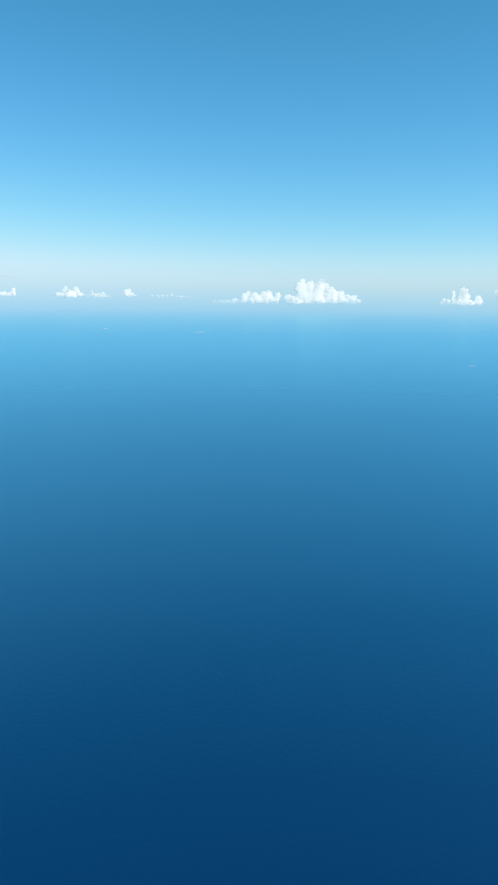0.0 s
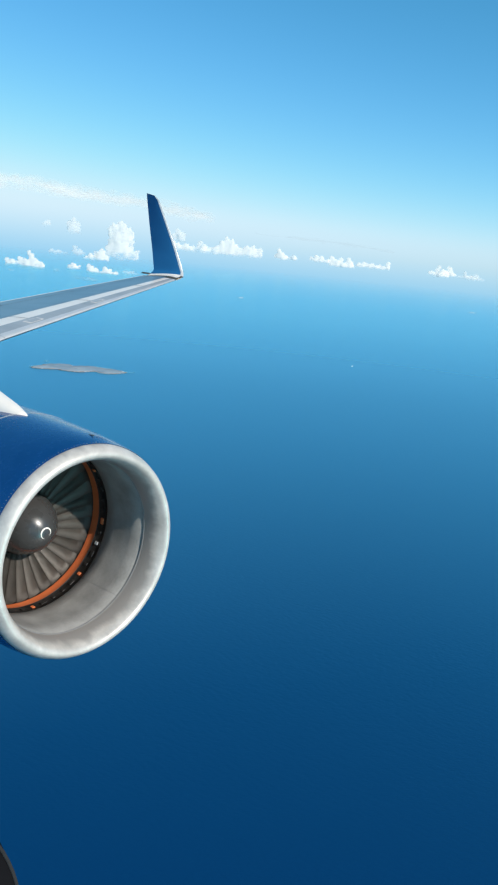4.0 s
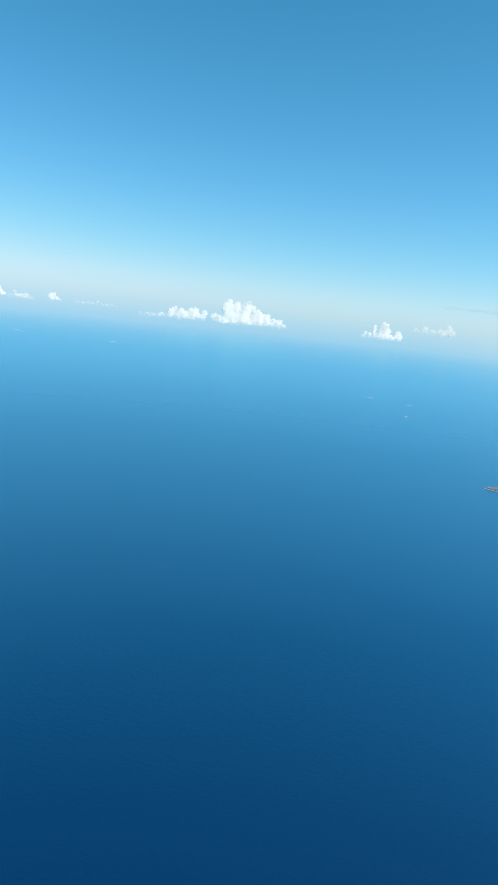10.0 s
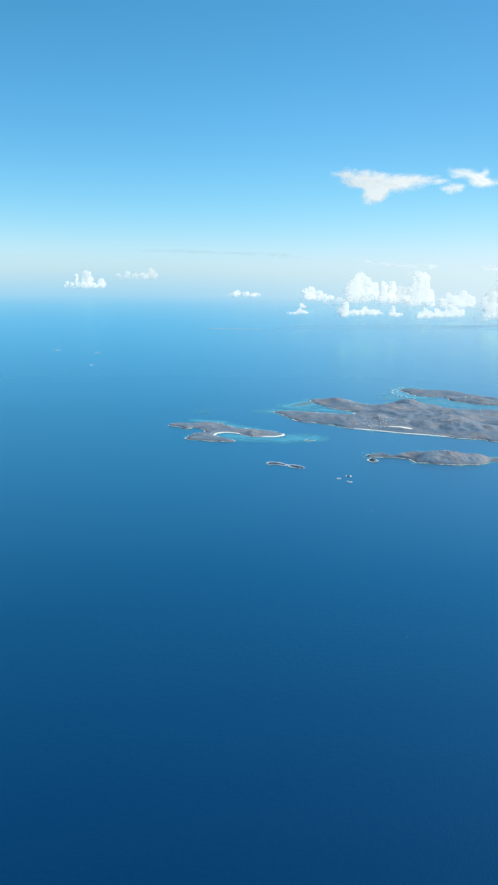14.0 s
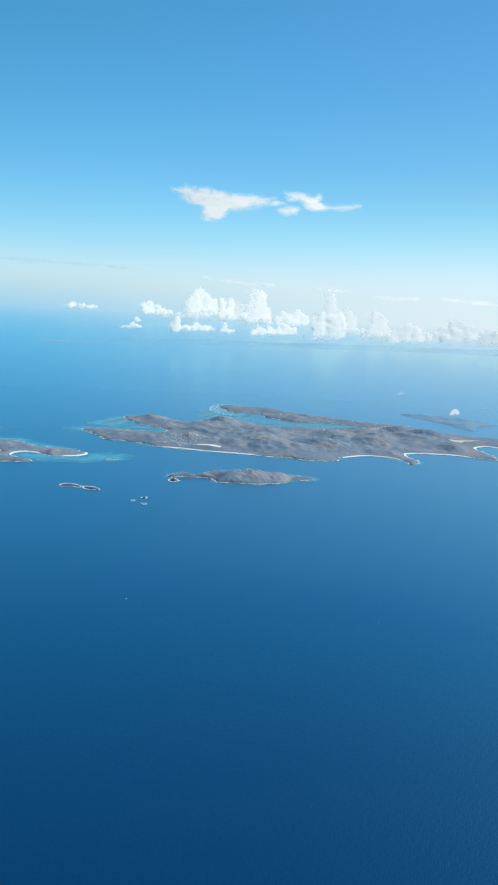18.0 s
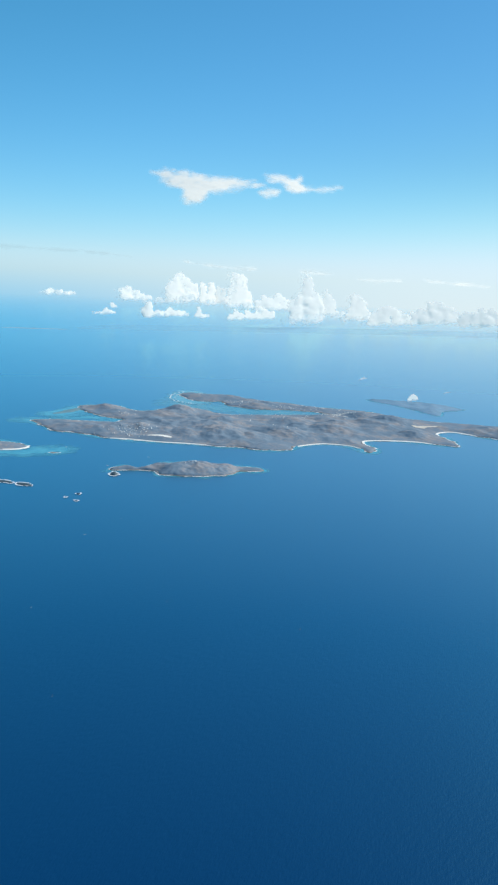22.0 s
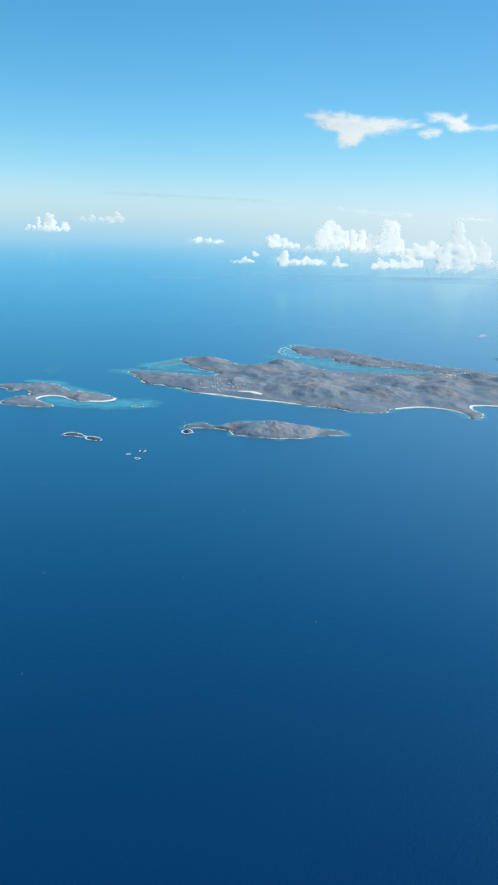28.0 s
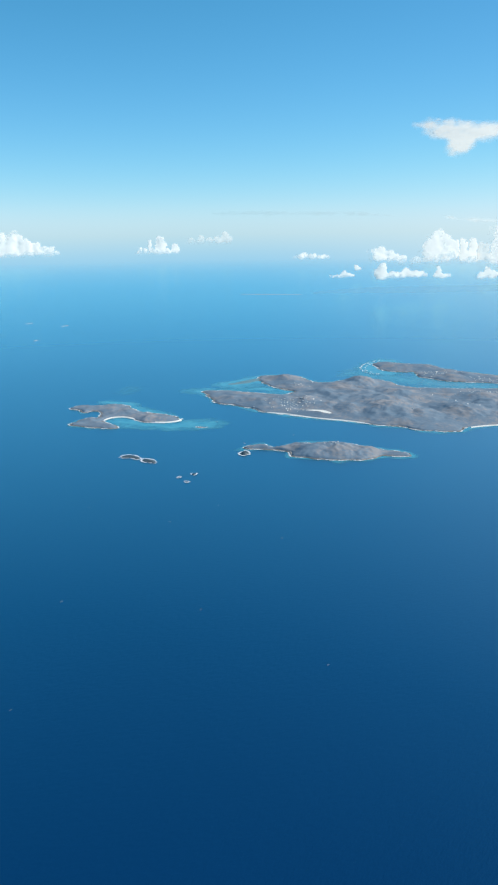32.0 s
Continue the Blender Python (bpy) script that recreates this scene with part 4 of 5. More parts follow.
heap(STREAK, SEAT, 4500, -0.64, [(-7.86, -0.49, 0.17), (-7.11, -0.40, 0.17), (-6.45, -0.27, 0.12), (-5.78, -0.51, 0.17), (-5.03, -0.59, 0.12)], CLOUD_PALE, 28)
heap(PUFF, SEAT, 4450, -0.69, [(-14.64, -0.31, 0.17), (-14.15, 0.13, 0.17), (-13.87, -0.15, 0.21), (-13.58, -0.20, 0.21), (-13.99, -0.36, 0.29)], CLOUD, 29)
heap(STREAK, SEAT, 4450, -0.63, [(-12.67, -0.50, 0.17), (-12.25, -0.18, 0.17), (-11.79, -0.37, 0.21), (-11.38, -0.49, 0.12)], CLOUD_PALE, 30)
heap(PUFF, SEAT, 4450, -0.62, [(-25.91, -0.21, 0.17), (-25.74, 0.13, 0.17), (-25.50, -0.12, 0.25), (-25.19, -0.30, 0.17), (-24.62, -0.16, 0.21)], CLOUD, 31)
heap(ROW, SEAT, 4450, -0.53, [(-23.33, -0.19, 0.17), (-22.97, -0.03, 0.21), (-22.60, -0.08, 0.21), (-22.16, -0.24, 0.17)], CLOUD, 32)
heap(ROW, SEAT, 4450, -0.73, [(-21.85, -0.04, 0.17), (-21.63, -0.18, 0.21), (-21.15, -0.05, 0.17), (-20.62, 0.00, 0.17), (-20.39, -0.22, 0.21), (-20.78, -0.34, 0.29)], CLOUD, 33)
heap(ROW, SEAT, 4450, -0.61, [(-19.85, -0.24, 0.17), (-19.37, -0.16, 0.21), (-18.86, -0.22, 0.21), (-18.29, -0.25, 0.17), (-17.75, -0.03, 0.17)], CLOUD, 34)
heap("line of white heaped cumulus clouds", SEAT, 4200, -0.72, [(-33.48, -0.07, 0.21), (-33.14, -0.20, 0.25), (-32.61, -0.15, 0.25), (-32.11, -0.26, 0.21), (-31.56, 0.12, 0.21), (-31.25, -0.09, 0.25), (-30.74, -0.20, 0.25), (-30.26, -0.07, 0.25), (-29.96, 0.28, 0.21), (-29.61, 0.59, 0.21), (-29.27, 0.43, 0.25), (-28.95, 0.14, 0.25), (-28.51, -0.06, 0.25), (-28.20, 0.13, 0.21), (-27.70, 0.18, 0.21), (-27.15, 0.07, 0.21), (-29.43, 0.01, 0.42), (-31.27, -0.37, 0.42)], CLOUD, 35)
heap(FAINT, SEAT, 4300, -0.08, [(-33.52, 0.48, 0.21), (-33.22, 0.83, 0.21), (-32.88, 0.63, 0.21)], CLOUD_PALE, 36)
heap(TOWER, SEAT, 3300, -1.78, [(-38.06, 0.49, 0.21), (-37.76, 0.76, 0.25), (-37.36, 0.88, 0.29), (-37.03, 0.68, 0.25), (-36.74, 0.55, 0.25), (-36.52, 0.26, 0.17), (-37.48, 0.16, 0.54), (-37.83, -0.19, 0.37), (-36.99, 0.05, 0.42), (-38.11, -0.85, 0.29), (-37.68, -0.73, 0.58), (-36.95, -0.66, 0.46), (-36.68, -1.11, 0.37), (-37.37, -1.18, 0.75), (-36.28, -1.07, 0.21), (-36.04, -0.97, 0.17), (-37.96, -1.47, 0.37)], CLOUD, 37)
heap(HEAP, SEAT, 2750, -1.97, [(-39.36, -1.53, 0.25), (-38.93, -1.29, 0.25), (-38.54, -1.13, 0.21), (-38.36, -1.43, 0.29), (-39.07, -1.70, 0.29), (-39.75, -1.80, 0.21)], CLOUD, 38)
heap(HEAP, SEAT, 2750, -1.76, [(-40.45, -1.08, 0.21), (-40.17, -1.25, 0.21), (-39.88, -1.50, 0.17)], CLOUD_PALE, 39)
heap(HEAP, SEAT, 2550, -2.75, [(-40.83, -2.46, 0.21), (-40.52, -2.31, 0.25), (-40.16, -2.44, 0.17), (-40.55, -2.63, 0.25), (-40.94, -2.79, 0.12)], CLOUD, 40)
heap(HEAP, SEAT, 2550, -2.92, [(-39.45, -2.29, 0.17), (-39.24, -2.43, 0.21), (-38.91, -2.56, 0.21), (-38.58, -2.73, 0.17), (-38.31, -2.39, 0.21), (-37.94, -2.51, 0.21), (-37.49, -2.63, 0.17)], CLOUD, 41)
heap(ROW, SEAT, 2450, -3.50, [(-40.28, -3.25, 0.21), (-39.80, -3.28, 0.21), (-39.28, -3.32, 0.25), (-38.87, -3.36, 0.17)], CLOUD_PALE, 42)
heap("small white cumulus cloud with a single turret", SEAT, 2600, -2.97, [(-45.14, -2.38, 0.17), (-44.76, -2.43, 0.21), (-44.23, -2.22, 0.21), (-43.92, -2.31, 0.21), (-43.63, -1.70, 0.17), (-43.51, -1.92, 0.21), (-43.23, -2.21, 0.29), (-42.84, -2.37, 0.21), (-43.45, -2.54, 0.37), (-42.68, -2.55, 0.17)], CLOUD, 43)
heap(FAINT, SEAT, 3000, -3.29, [(-44.98, -3.15, 0.12), (-44.67, -3.16, 0.12)], CLOUD_PALE, 44)
heap(FAINT, SEAT, 4400, -0.31, [(-40.91, 0.59, 0.21), (-40.65, 0.85, 0.21), (-40.41, 0.64, 0.21), (-40.59, 0.24, 0.33)], CLOUD_PALE, 45)
heap(FAINT, SEAT, 4400, 0.04, [(-42.65, 0.33, 0.17), (-42.38, 0.51, 0.17)], CLOUD_PALE, 46)
heap(FAINT, SEAT, 3600, -1.82, [(-42.13, -1.48, 0.21), (-41.62, -1.51, 0.21), (-41.14, -1.58, 0.17)], CLOUD_PALE, 47)
heap(FAINT, SEAT, 3300, -3.02, [(-41.88, -2.91, 0.17), (-41.57, -2.96, 0.17)], CLOUD_PALE, 48)
heap(FAINT, SEAT, 2500, -2.78, [(-37.00, -2.59, 0.21), (-36.43, -2.69, 0.25), (-36.01, -2.74, 0.17)], CLOUD_PALE, 49)
heap(FAINT, Vector((-67, 0, 129)), 4500, -0.35, [(16.3, 0.1, 0.3), (16.9, 0.2, 0.3), (17.5, 0.1, 0.3), (18.1, 0.2, 0.3), (18.6, 0.5, 0.3), (18.9, 0.2, 0.3)], CLOUD_PALE, 60)


def small_cloud(label, at_, size, seed, squash=0.6, material=None):
    away = Vector(at_) - MID
    dist = math.hypot(away.x, away.y)
    az, half = math.degrees(math.atan2(away.x, away.y)), math.degrees(size / dist)
    el = math.degrees(math.atan2(away.z, dist))
    rnd = random.Random(seed)
    tops = [(az + half * s, el + half * squash * (1 - abs(s - 0.1)) * rnd.uniform(0.7, 1.2), half * rnd.uniform(0.22, 0.34)) for s in (-0.75, -0.4, -0.1, 0.2, 0.5, 0.8)]
    for ob in heap(label, MID, dist, el - half * squash * 0.5, tops, material or CLOUD, seed):
        tagged(ob, group="low scattered clouds")


def on_ray(ref, az, el, z):
    d = heading(az, el)
    return ref + d * ((z - ref.z) / d.z)


SMALL = "small low white cloud over the sea"
small_cloud("small bright white cloud over a wooded island", on_ray(MID, 50.2, -8.2, 42), 4.2, 101, 1.15)
small_cloud(SMALL, on_ray(MID, 46.5, -6.95, 40), 3.8, 102, 0.6, CLOUD_PALE)
small_cloud(SMALL, on_ray(MID, 52.75, -7.6, 40), 3.2, 103, 0.4, CLOUD_PALE)
small_cloud(SMALL, on_ray(MID, 57.0, -7.0, 40), 4.5, 104, 0.5, CLOUD_PALE)
for az, el, sz in ((-11.3, -2.95, 8), (-4.3, -3.2, 8), (-28.2, -3.7, 6), (-15.5, -3.0, 6), (-13.3, -3.05, 6)):
    small_cloud(SMALL, on_ray(SEAT, az, el, 40), sz, 110 + int(sz + az), 0.25, CLOUD_PALE)
for x, y, sz in ((150, 1010, 5), (190, 960, 5), (150, 830, 4)):
    small_cloud(SMALL, (x, y, 30), sz, 130 + sz, 0.2, CLOUD_PALE)


def veil(label, ref, outline, dist, seed, material, feather=0.5, step=0.06):
    """Ice cloud: a thin waving veil with a ragged edge, standing far off."""
    pts = round_line(outline, 6, True)
    a0, a1 = min(p[0] for p in pts) - 0.4, max(p[0] for p in pts) + 0.4
    e0, e1 = min(p[1] for p in pts) - 0.4, max(p[1] for p in pts) + 0.4
    ga, ge = np.meshgrid(np.arange(a0, a1, step), np.arange(e0, e1, step * 0.7), indexing="ij")
    d = shore_distance(ga, ge, pts) + (fbm(ga * 1.2, ge * 2.6, seed, 3) - 0.5) * 0.9 * feather
    thick = np.clip(d / (feather * 1.25) + 0.36, 0, 1)
    mid = Vector(ref) + heading((a0 + a1) / 2, (e0 + e1) / 2) * dist
    ra, re = np.radians(ga), np.radians(ge)
    far = dist + 4 * (fbm(ga * 0.8, ge * 1.6, seed + 7, 3) - 0.5)
    v, f, used = sheet(thick > 0.01, ref.x + np.sin(ra) * np.cos(re) * far - mid.x, ref.y + np.cos(ra) * np.cos(re) * far - mid.y, ref.z + np.sin(re) * far - mid.z)
    me = quick_mesh("cloud", v, f)
    at = me.attributes.new("thick", "FLOAT", "POINT")
    at.data.foreach_set("value", thick[used].astype(np.float32))
    ob = mesh_part("cloud", me, material, None)
    ob.location = mid
    return tagged(ob, label, "cloud", "high thin clouds")


veil("wedge-shaped white ice cloud high in the sky", MID,
     [(30.68, 7.37), (31.88, 7.43), (32.88, 7.53), (33.70, 7.30), (34.91, 7.25), (36.34, 7.20), (37.57, 6.99), (38.90, 6.74), (37.59, 6.53), (36.57, 6.41), (35.76, 6.14),
      (34.75, 5.71), (34.36, 5.22), (33.54, 5.26), (33.00, 5.62), (32.71, 6.18), (31.90, 6.52), (31.21, 6.87)], 4600, 201, VEIL, 0.6)
veil("small ragged ice cloud with a thin tail", MID,
     [(38.89, 7.50), (39.79, 7.46), (40.81, 7.34), (41.54, 7.40), (41.74, 6.80), (42.68, 6.68), (44.60, 6.71), (43.10, 6.46), (41.89, 6.34), (40.86, 6.39), (40.23, 6.79), (39.40, 7.06)], 4600, 202, VEIL, 0.48)
veil("faint patch of ice cloud", MID, [(38.7, 6.27), (39.34, 6.52), (39.94, 6.39), (39.78, 6.04), (39.04, 6.05)], 4600, 206, VEIL, 0.55)
veil("thin white streak of ice cloud", MID, [(33.2, 1.2), (34.67, 1.06), (36.76, 0.95), (38.5, 0.9), (38.3, 0.72), (36.76, 0.74), (34.68, 0.90)], 4600, 204, VEIL_FAINT, 0.3)
veil("thin white streak of ice cloud", MID, [(51.0, 0.53), (53.22, 0.39), (55.4, 0.24), (55.12, 0.1), (53.23, 0.2), (51.24, 0.33)], 4600, 203, VEIL_FAINT, 0.3)
veil("thin white streak of ice cloud", MID, [(46.3, 0.44), (48.95, 0.42), (48.95, 0.28), (46.6, 0.25)], 4600, 207, VEIL_FAINT, 0.3)
veil("thin white streak of ice cloud", MID, [(42.0, 0.88), (44.0, 0.75), (43.9, 0.6), (42.1, 0.68)], 4600, 208, VEIL_FAINT, 0.3)
veil("long veil of pale ice cloud", SEAT, [(-54, 2.95), (-48.0, 2.95), (-45.83, 3.05), (-43.98, 3.12), (-42.08, 2.97), (-40.15, 2.81), (-37.78, 2.69), (-35.78, 2.60), (-34.15, 2.38), (-31.0, 1.85),
     (-31.64, 1.62), (-34.53, 1.96), (-36.56, 2.21), (-38.55, 2.23), (-41.29, 2.20), (-43.59, 2.60), (-45.82, 2.54), (-48, 2.28), (-54, 2.2)], 4600, 205, VEIL_SOFT, 0.6)
veil("thin grey strand of distant cloud", SEAT, [(-27.6, 0.99), (-25.0, 1.06), (-22.0, 1.06), (-19.5, 0.93), (-17.4, 0.66), (-19.5, 0.74), (-22.0, 0.83), (-25.0, 0.87)], 4650, 211, STRAND, 0.2)
veil("thin grey strand of distant cloud", MID, [(17.0, 1.80), (20.4, 1.80), (23.5, 1.74), (27.0, 1.66), (29.6, 1.30), (26.5, 1.46), (23.5, 1.52), (20.4, 1.56), (17.0, 1.60)], 4650, 212, STRAND, 0.2)

# ---- airliner: wing, winglet, engine ----
BLUE = paint("dark_blue_paint", (0.002, 0.040, 0.145), (0.004, 0.050, 0.175), 0.26, 1.2, relief=0.0, coat=0.35, rough_spread=0.04)
# the cowl's blue paint, brightened in the colour for sunlight on the winglet
LIT_BLUE = paint("lit_blue_paint", (0.013, 0.108, 0.255), (0.018, 0.128, 0.290), 0.5, 1.5, relief=0.0, spec=0.15)
METAL = paint("brushed_lip_metal", (0.44, 0.40, 0.355), (0.68, 0.618, 0.55), 0.40, 4.0, metal=0.28, relief=0.0, rough_spread=0.05, speck=0.2)
# soot streaks darken the lip towards the liner
n, l = METAL.node_tree.nodes, METAL.node_tree.links
b = n["Principled BSDF"]
soot = noise_node(n, l, 6.0, 5, stretch=(0.25, 1.0, 1.0))
at_, apart = n.new("ShaderNodeTexCoord"), n.new("ShaderNodeSeparateXYZ")
l.new(at_.outputs["Object"], apart.inputs[0])
aft = n.new("ShaderNodeMath")
aft.operation = "MULTIPLY_ADD"
aft.inputs[1].default_value = -3.2
l.new(apart.outputs[0], aft.inputs[0])
l.new(soot.outputs[0], aft.inputs[2])
band = ramp(n, l, aft.outputs[0], [(0.70, (0, 0, 0)), (1.15, (1, 1, 1))])
stain = n.new("ShaderNodeMix")
stain.data_type = "RGBA"
stain.inputs["B"].default_value = (0.36, 0.33, 0.30, 1)
l.new(band.outputs[0], stain.inputs["Factor"])
l.new(b.inputs["Base Color"].links[0].from_socket, stain.inputs["A"])
l.new(stain.outputs["Result"], b.inputs["Base Color"])
LINER = paint("grey_liner", (0.19, 0.183, 0.17), (0.30, 0.288, 0.268), 0.6, 4.0, relief=0.004)
LINER_SEAL = paint("liner_seal", (0.20, 0.195, 0.185), (0.28, 0.27, 0.26), 0.6, 5.0, relief=0.0)
DARK = paint("dark_fan_case", (0.012, 0.011, 0.010), (0.04, 0.036, 0.033), 0.4, 7.0, metal=0.4, relief=0.003)
ORANGE = paint("orange_rub_strip", (0.52, 0.115, 0.032), (0.66, 0.165, 0.05), 0.6, 6.0, relief=0.003)
TITANIUM = paint("fan_titanium", (0.060, 0.050, 0.042), (0.095, 0.080, 0.066), 0.55, 6.0, metal=0.3, relief=0.002)
SPINNER = paint("spinner_grey", (0.040, 0.039, 0.038), (0.052, 0.050, 0.049), 0.28, 1.0, relief=0.0, coat=0.3)
WHITE = paint("white_aircraft_paint", (0.79, 0.715, 0.625), (0.85, 0.775, 0.685), 0.40, 2.0, relief=0.0, coat=0.1)
WING_GREY = paint("wing_grey_paint", (0.11, 0.185, 0.24), (0.155, 0.24, 0.30), 0.36, 0.5, relief=0.0, stretch=(1, 3, 1), rough_spread=0.02, speck=0.08)
SLAT_METAL = paint("slat_aluminium", (0.29, 0.31, 0.32), (0.37, 0.385, 0.39), 0.42, 0.6, metal=0.0, relief=0.0, stretch=(1, 3, 1), rough_spread=0.02, speck=0.06)
EDGE_METAL = paint("bright_leading_edge", (0.53, 0.525, 0.51), (0.62, 0.61, 0.595), 0.34, 2.0, metal=0.25, relief=0.0, rough_spread=0.02, speck=0.05)
SEALANT = paint("grey_sealant", (0.09, 0.09, 0.09), (0.14, 0.14, 0.14), 0.6, 4.0, relief=0.0)
TRIM = paint("dark_window_trim", (0.004, 0.004, 0.005), (0.008, 0.008, 0.009), 0.95, 9.0, relief=0.0, spec=0.05)
TRIM_EDGE = paint("grey_trim_edge", (0.012, 0.012, 0.012), (0.020, 0.0195, 0.018), 0.95, 30.0, relief=0.0)
RED_LENS = paint("red_lens", (0.35, 0.02, 0.03), (0.45, 0.03, 0.04), 0.15, 9.0, relief=0.0)

plane = tagged(new("airliner"), "airliner wing with blue winglet and blue engine in flight", "airplane")
plane.location = SEAT


def lathe(name, profile, material, parent, label="", segs=128, a0=0.0, a1=360.0, inner=False):
    """Turn a profile of (distance aft, radius) about the engine's axis."""
    full = a1 - a0 >= 359.9
    k = segs if full else segs + 1
    bm = bmesh.new()
    grid = []
    for i in range(k):
        a = radians(a0 + (a1 - a0) * i / segs)
        grid.append([bm.verts.new((-s, r * math.sin(a), r * math.cos(a))) for s, r in profile])
    for i in range(segs):
        p, q = grid[i], grid[(i + 1) % k]
        for j in range(len(profile) - 1):
            f = bm.faces.new((p[j], q[j], q[j + 1], p[j + 1]))
            f.smooth = True
    if inner:
        bmesh.ops.reverse_faces(bm, faces=bm.faces[:])
    return part(name, bm, material, parent, label)


# the nacelle's own frame: forward is +x, the highlight circle at the origin
nacelle = lathe("engine_nacelle", [(0.115, 1.094), (0.2, 1.112), (0.35, 1.132), (0.55, 1.148), (0.8, 1.163), (1.1, 1.176), (1.26, 1.181)], BLUE, plane, "glossy dark blue engine cowl")
nacelle.matrix_local = Matrix.Translation((-4.30, 5.48, -3.05)) @ Matrix.Rotation(-0.235, 4, "Z") @ Matrix.Rotation(-0.034, 4, "Y")
lathe("aft_cowl", [(1.272, 1.181), (1.6, 1.188), (2.1, 1.19), (2.8, 1.15), (3.5, 1.06), (4.1, 0.95), (4.4, 0.88)], BLUE, nacelle, "dark blue thrust reverser cowl")
lathe("cowl_joint", [(1.255, 1.175), (1.258, 1.184), (1.274, 1.184), (1.277, 1.175)], SLAT_METAL, nacelle, "thin pale joint between cowl panels")
lathe("lip", [(0.12, 1.091), (0.10, 1.088), (0.08, 1.080), (0.055, 1.068), (0.03, 1.050), (0.01, 1.030), (0.0, 1.008), (0.006, 0.988), (0.020, 0.971), (0.035, 0.961),
              (0.065, 0.945), (0.11, 0.930), (0.17, 0.918), (0.23, 0.912), (0.29, 0.910)], METAL, nacelle, "weathered brushed metal inlet lip", 160, inner=True)
lathe("lip_joint", [(0.287, 0.909), (0.293, 0.905), (0.305, 0.905), (0.311, 0.911)], LINER_SEAL, nacelle, inner=True)
# six liner panels with their seams
for k in range(6):
    lathe("liner_panel", [(0.311, 0.914), (0.314, 0.909), (0.52, 0.908), (0.78, 0.912), (0.94, 0.918), (0.944, 0.923)], LINER, nacelle, "" if k else "grey acoustic liner panel", 22, 60 * k + 21.0, 60 * k + 80.8, inner=True)
lathe("liner_backing", [(0.30, 0.915), (0.74, 0.918), (0.90, 0.926)], LINER_SEAL, nacelle, inner=True)
lathe("fan_case_ring", [(0.945, 0.915), (0.95, 0.925), (1.095, 0.932), (1.10, 0.926)], DARK, nacelle, "dark fan case ring with fittings", inner=True)
for k in range(44):
    a = 2 * math.pi * k / 44
    bm = bmesh.new()
    big = k % 3 == 0
    bmesh.ops.create_cube(bm, size=1, matrix=Matrix.Diagonal((0.05, 0.075 if big else 0.04, 0.014, 1)))
    bmesh.ops.bevel(bm, geom=bm.edges[:], offset=0.005, segments=1, affect="EDGES")
    ob = part("fitting", bm, SLAT_METAL if k % 11 == 3 else ORANGE if k % 5 == 2 else DARK, nacelle)
    ob.matrix_local = Matrix.Rotation(-a, 4, "X") @ Matrix.Translation((-1.02, 0, 0.922))
lathe("rub_strip", [(1.10, 0.927), (1.105, 0.930), (1.17, 0.934), (1.22, 0.934)], ORANGE, nacelle, "orange abradable rub strip", inner=True)
lathe("fan_duct", [(1.22, 0.936), (1.8, 0.94), (2.2, 0.93)], DARK, nacelle, inner=True)
lathe("duct_wall", [(1.39, 0.945), (1.39, 0.2)], TITANIUM, nacelle, inner=True)
# fan blades
bm = bmesh.new()
grid = []
for i in range(7):
    u = i / 6
    r_ = 0.27 + u * 0.655
    twist, chord = radians(70 + 10 * u), 0.24 + 0.20 * u
    line_ = []
    for j in range(5):
        c = (j / 4 - 0.5) * chord
        bow = 0.02 * (1 - (2 * j / 4 - 1) ** 2)
        line_.append(bm.verts.new((c * math.cos(twist) + bow * math.sin(twist) - 0.02 * math.sin(3 * u), c * math.sin(twist) - bow * math.cos(twist), r_)))
    grid.append(line_)
for p, q in zip(grid[:-1], grid[1:]):
    for j in range(4):
        bm.faces.new((p[j], p[j + 1], q[j + 1], q[j])).smooth = True
bmesh.ops.solidify(bm, geom=bm.faces[:], thickness=0.008)
blade = part("fan_blade", bm, TITANIUM, nacelle, "twisted dark titanium fan blade")
for k in range(38):
    ob = blade if k == 0 else new("fan_blade", blade.data)
    ob.parent = nacelle
    ob.matrix_local = Matrix.Translation((-1.27, 0, 0)) @ Matrix.Rotation(2 * math.pi * k / 38, 4, "X")
spinner = lathe("spinner", [(0.78, 0.0), (0.782, 0.035), (0.794, 0.075), (0.83, 0.145), (0.90, 0.225), (1.00, 0.292), (1.12, 0.338), (1.34, 0.36)], SPINNER, nacelle, "dark grey rounded fan spinner", 64)
bm = bmesh.new()
prev = None
for i in range(34):
    u = i / 33
    a = radians(-40 + 290 * u)
    rad = 0.045 + 0.022 * u
    wd = 0.004 + 0.011 * math.sin(math.pi * min(1, u * 1.05)) ** 0.7
    pr = []
    for r_ in (rad - wd / 2, rad + wd / 2):
        s_ = 0.782 + 0.9 * r_ * r_ * 3.2 - 0.006
        pr.append(bm.verts.new((-s_ + 0.004, r_ * math.cos(a) + 0.0, r_ * math.sin(a))))
    if prev:
        bm.faces.new((prev[0], prev[1], pr[1], pr[0]))
    prev = pr
part("swirl_mark", bm, WHITE, nacelle, "white painted swirl on the spinner")
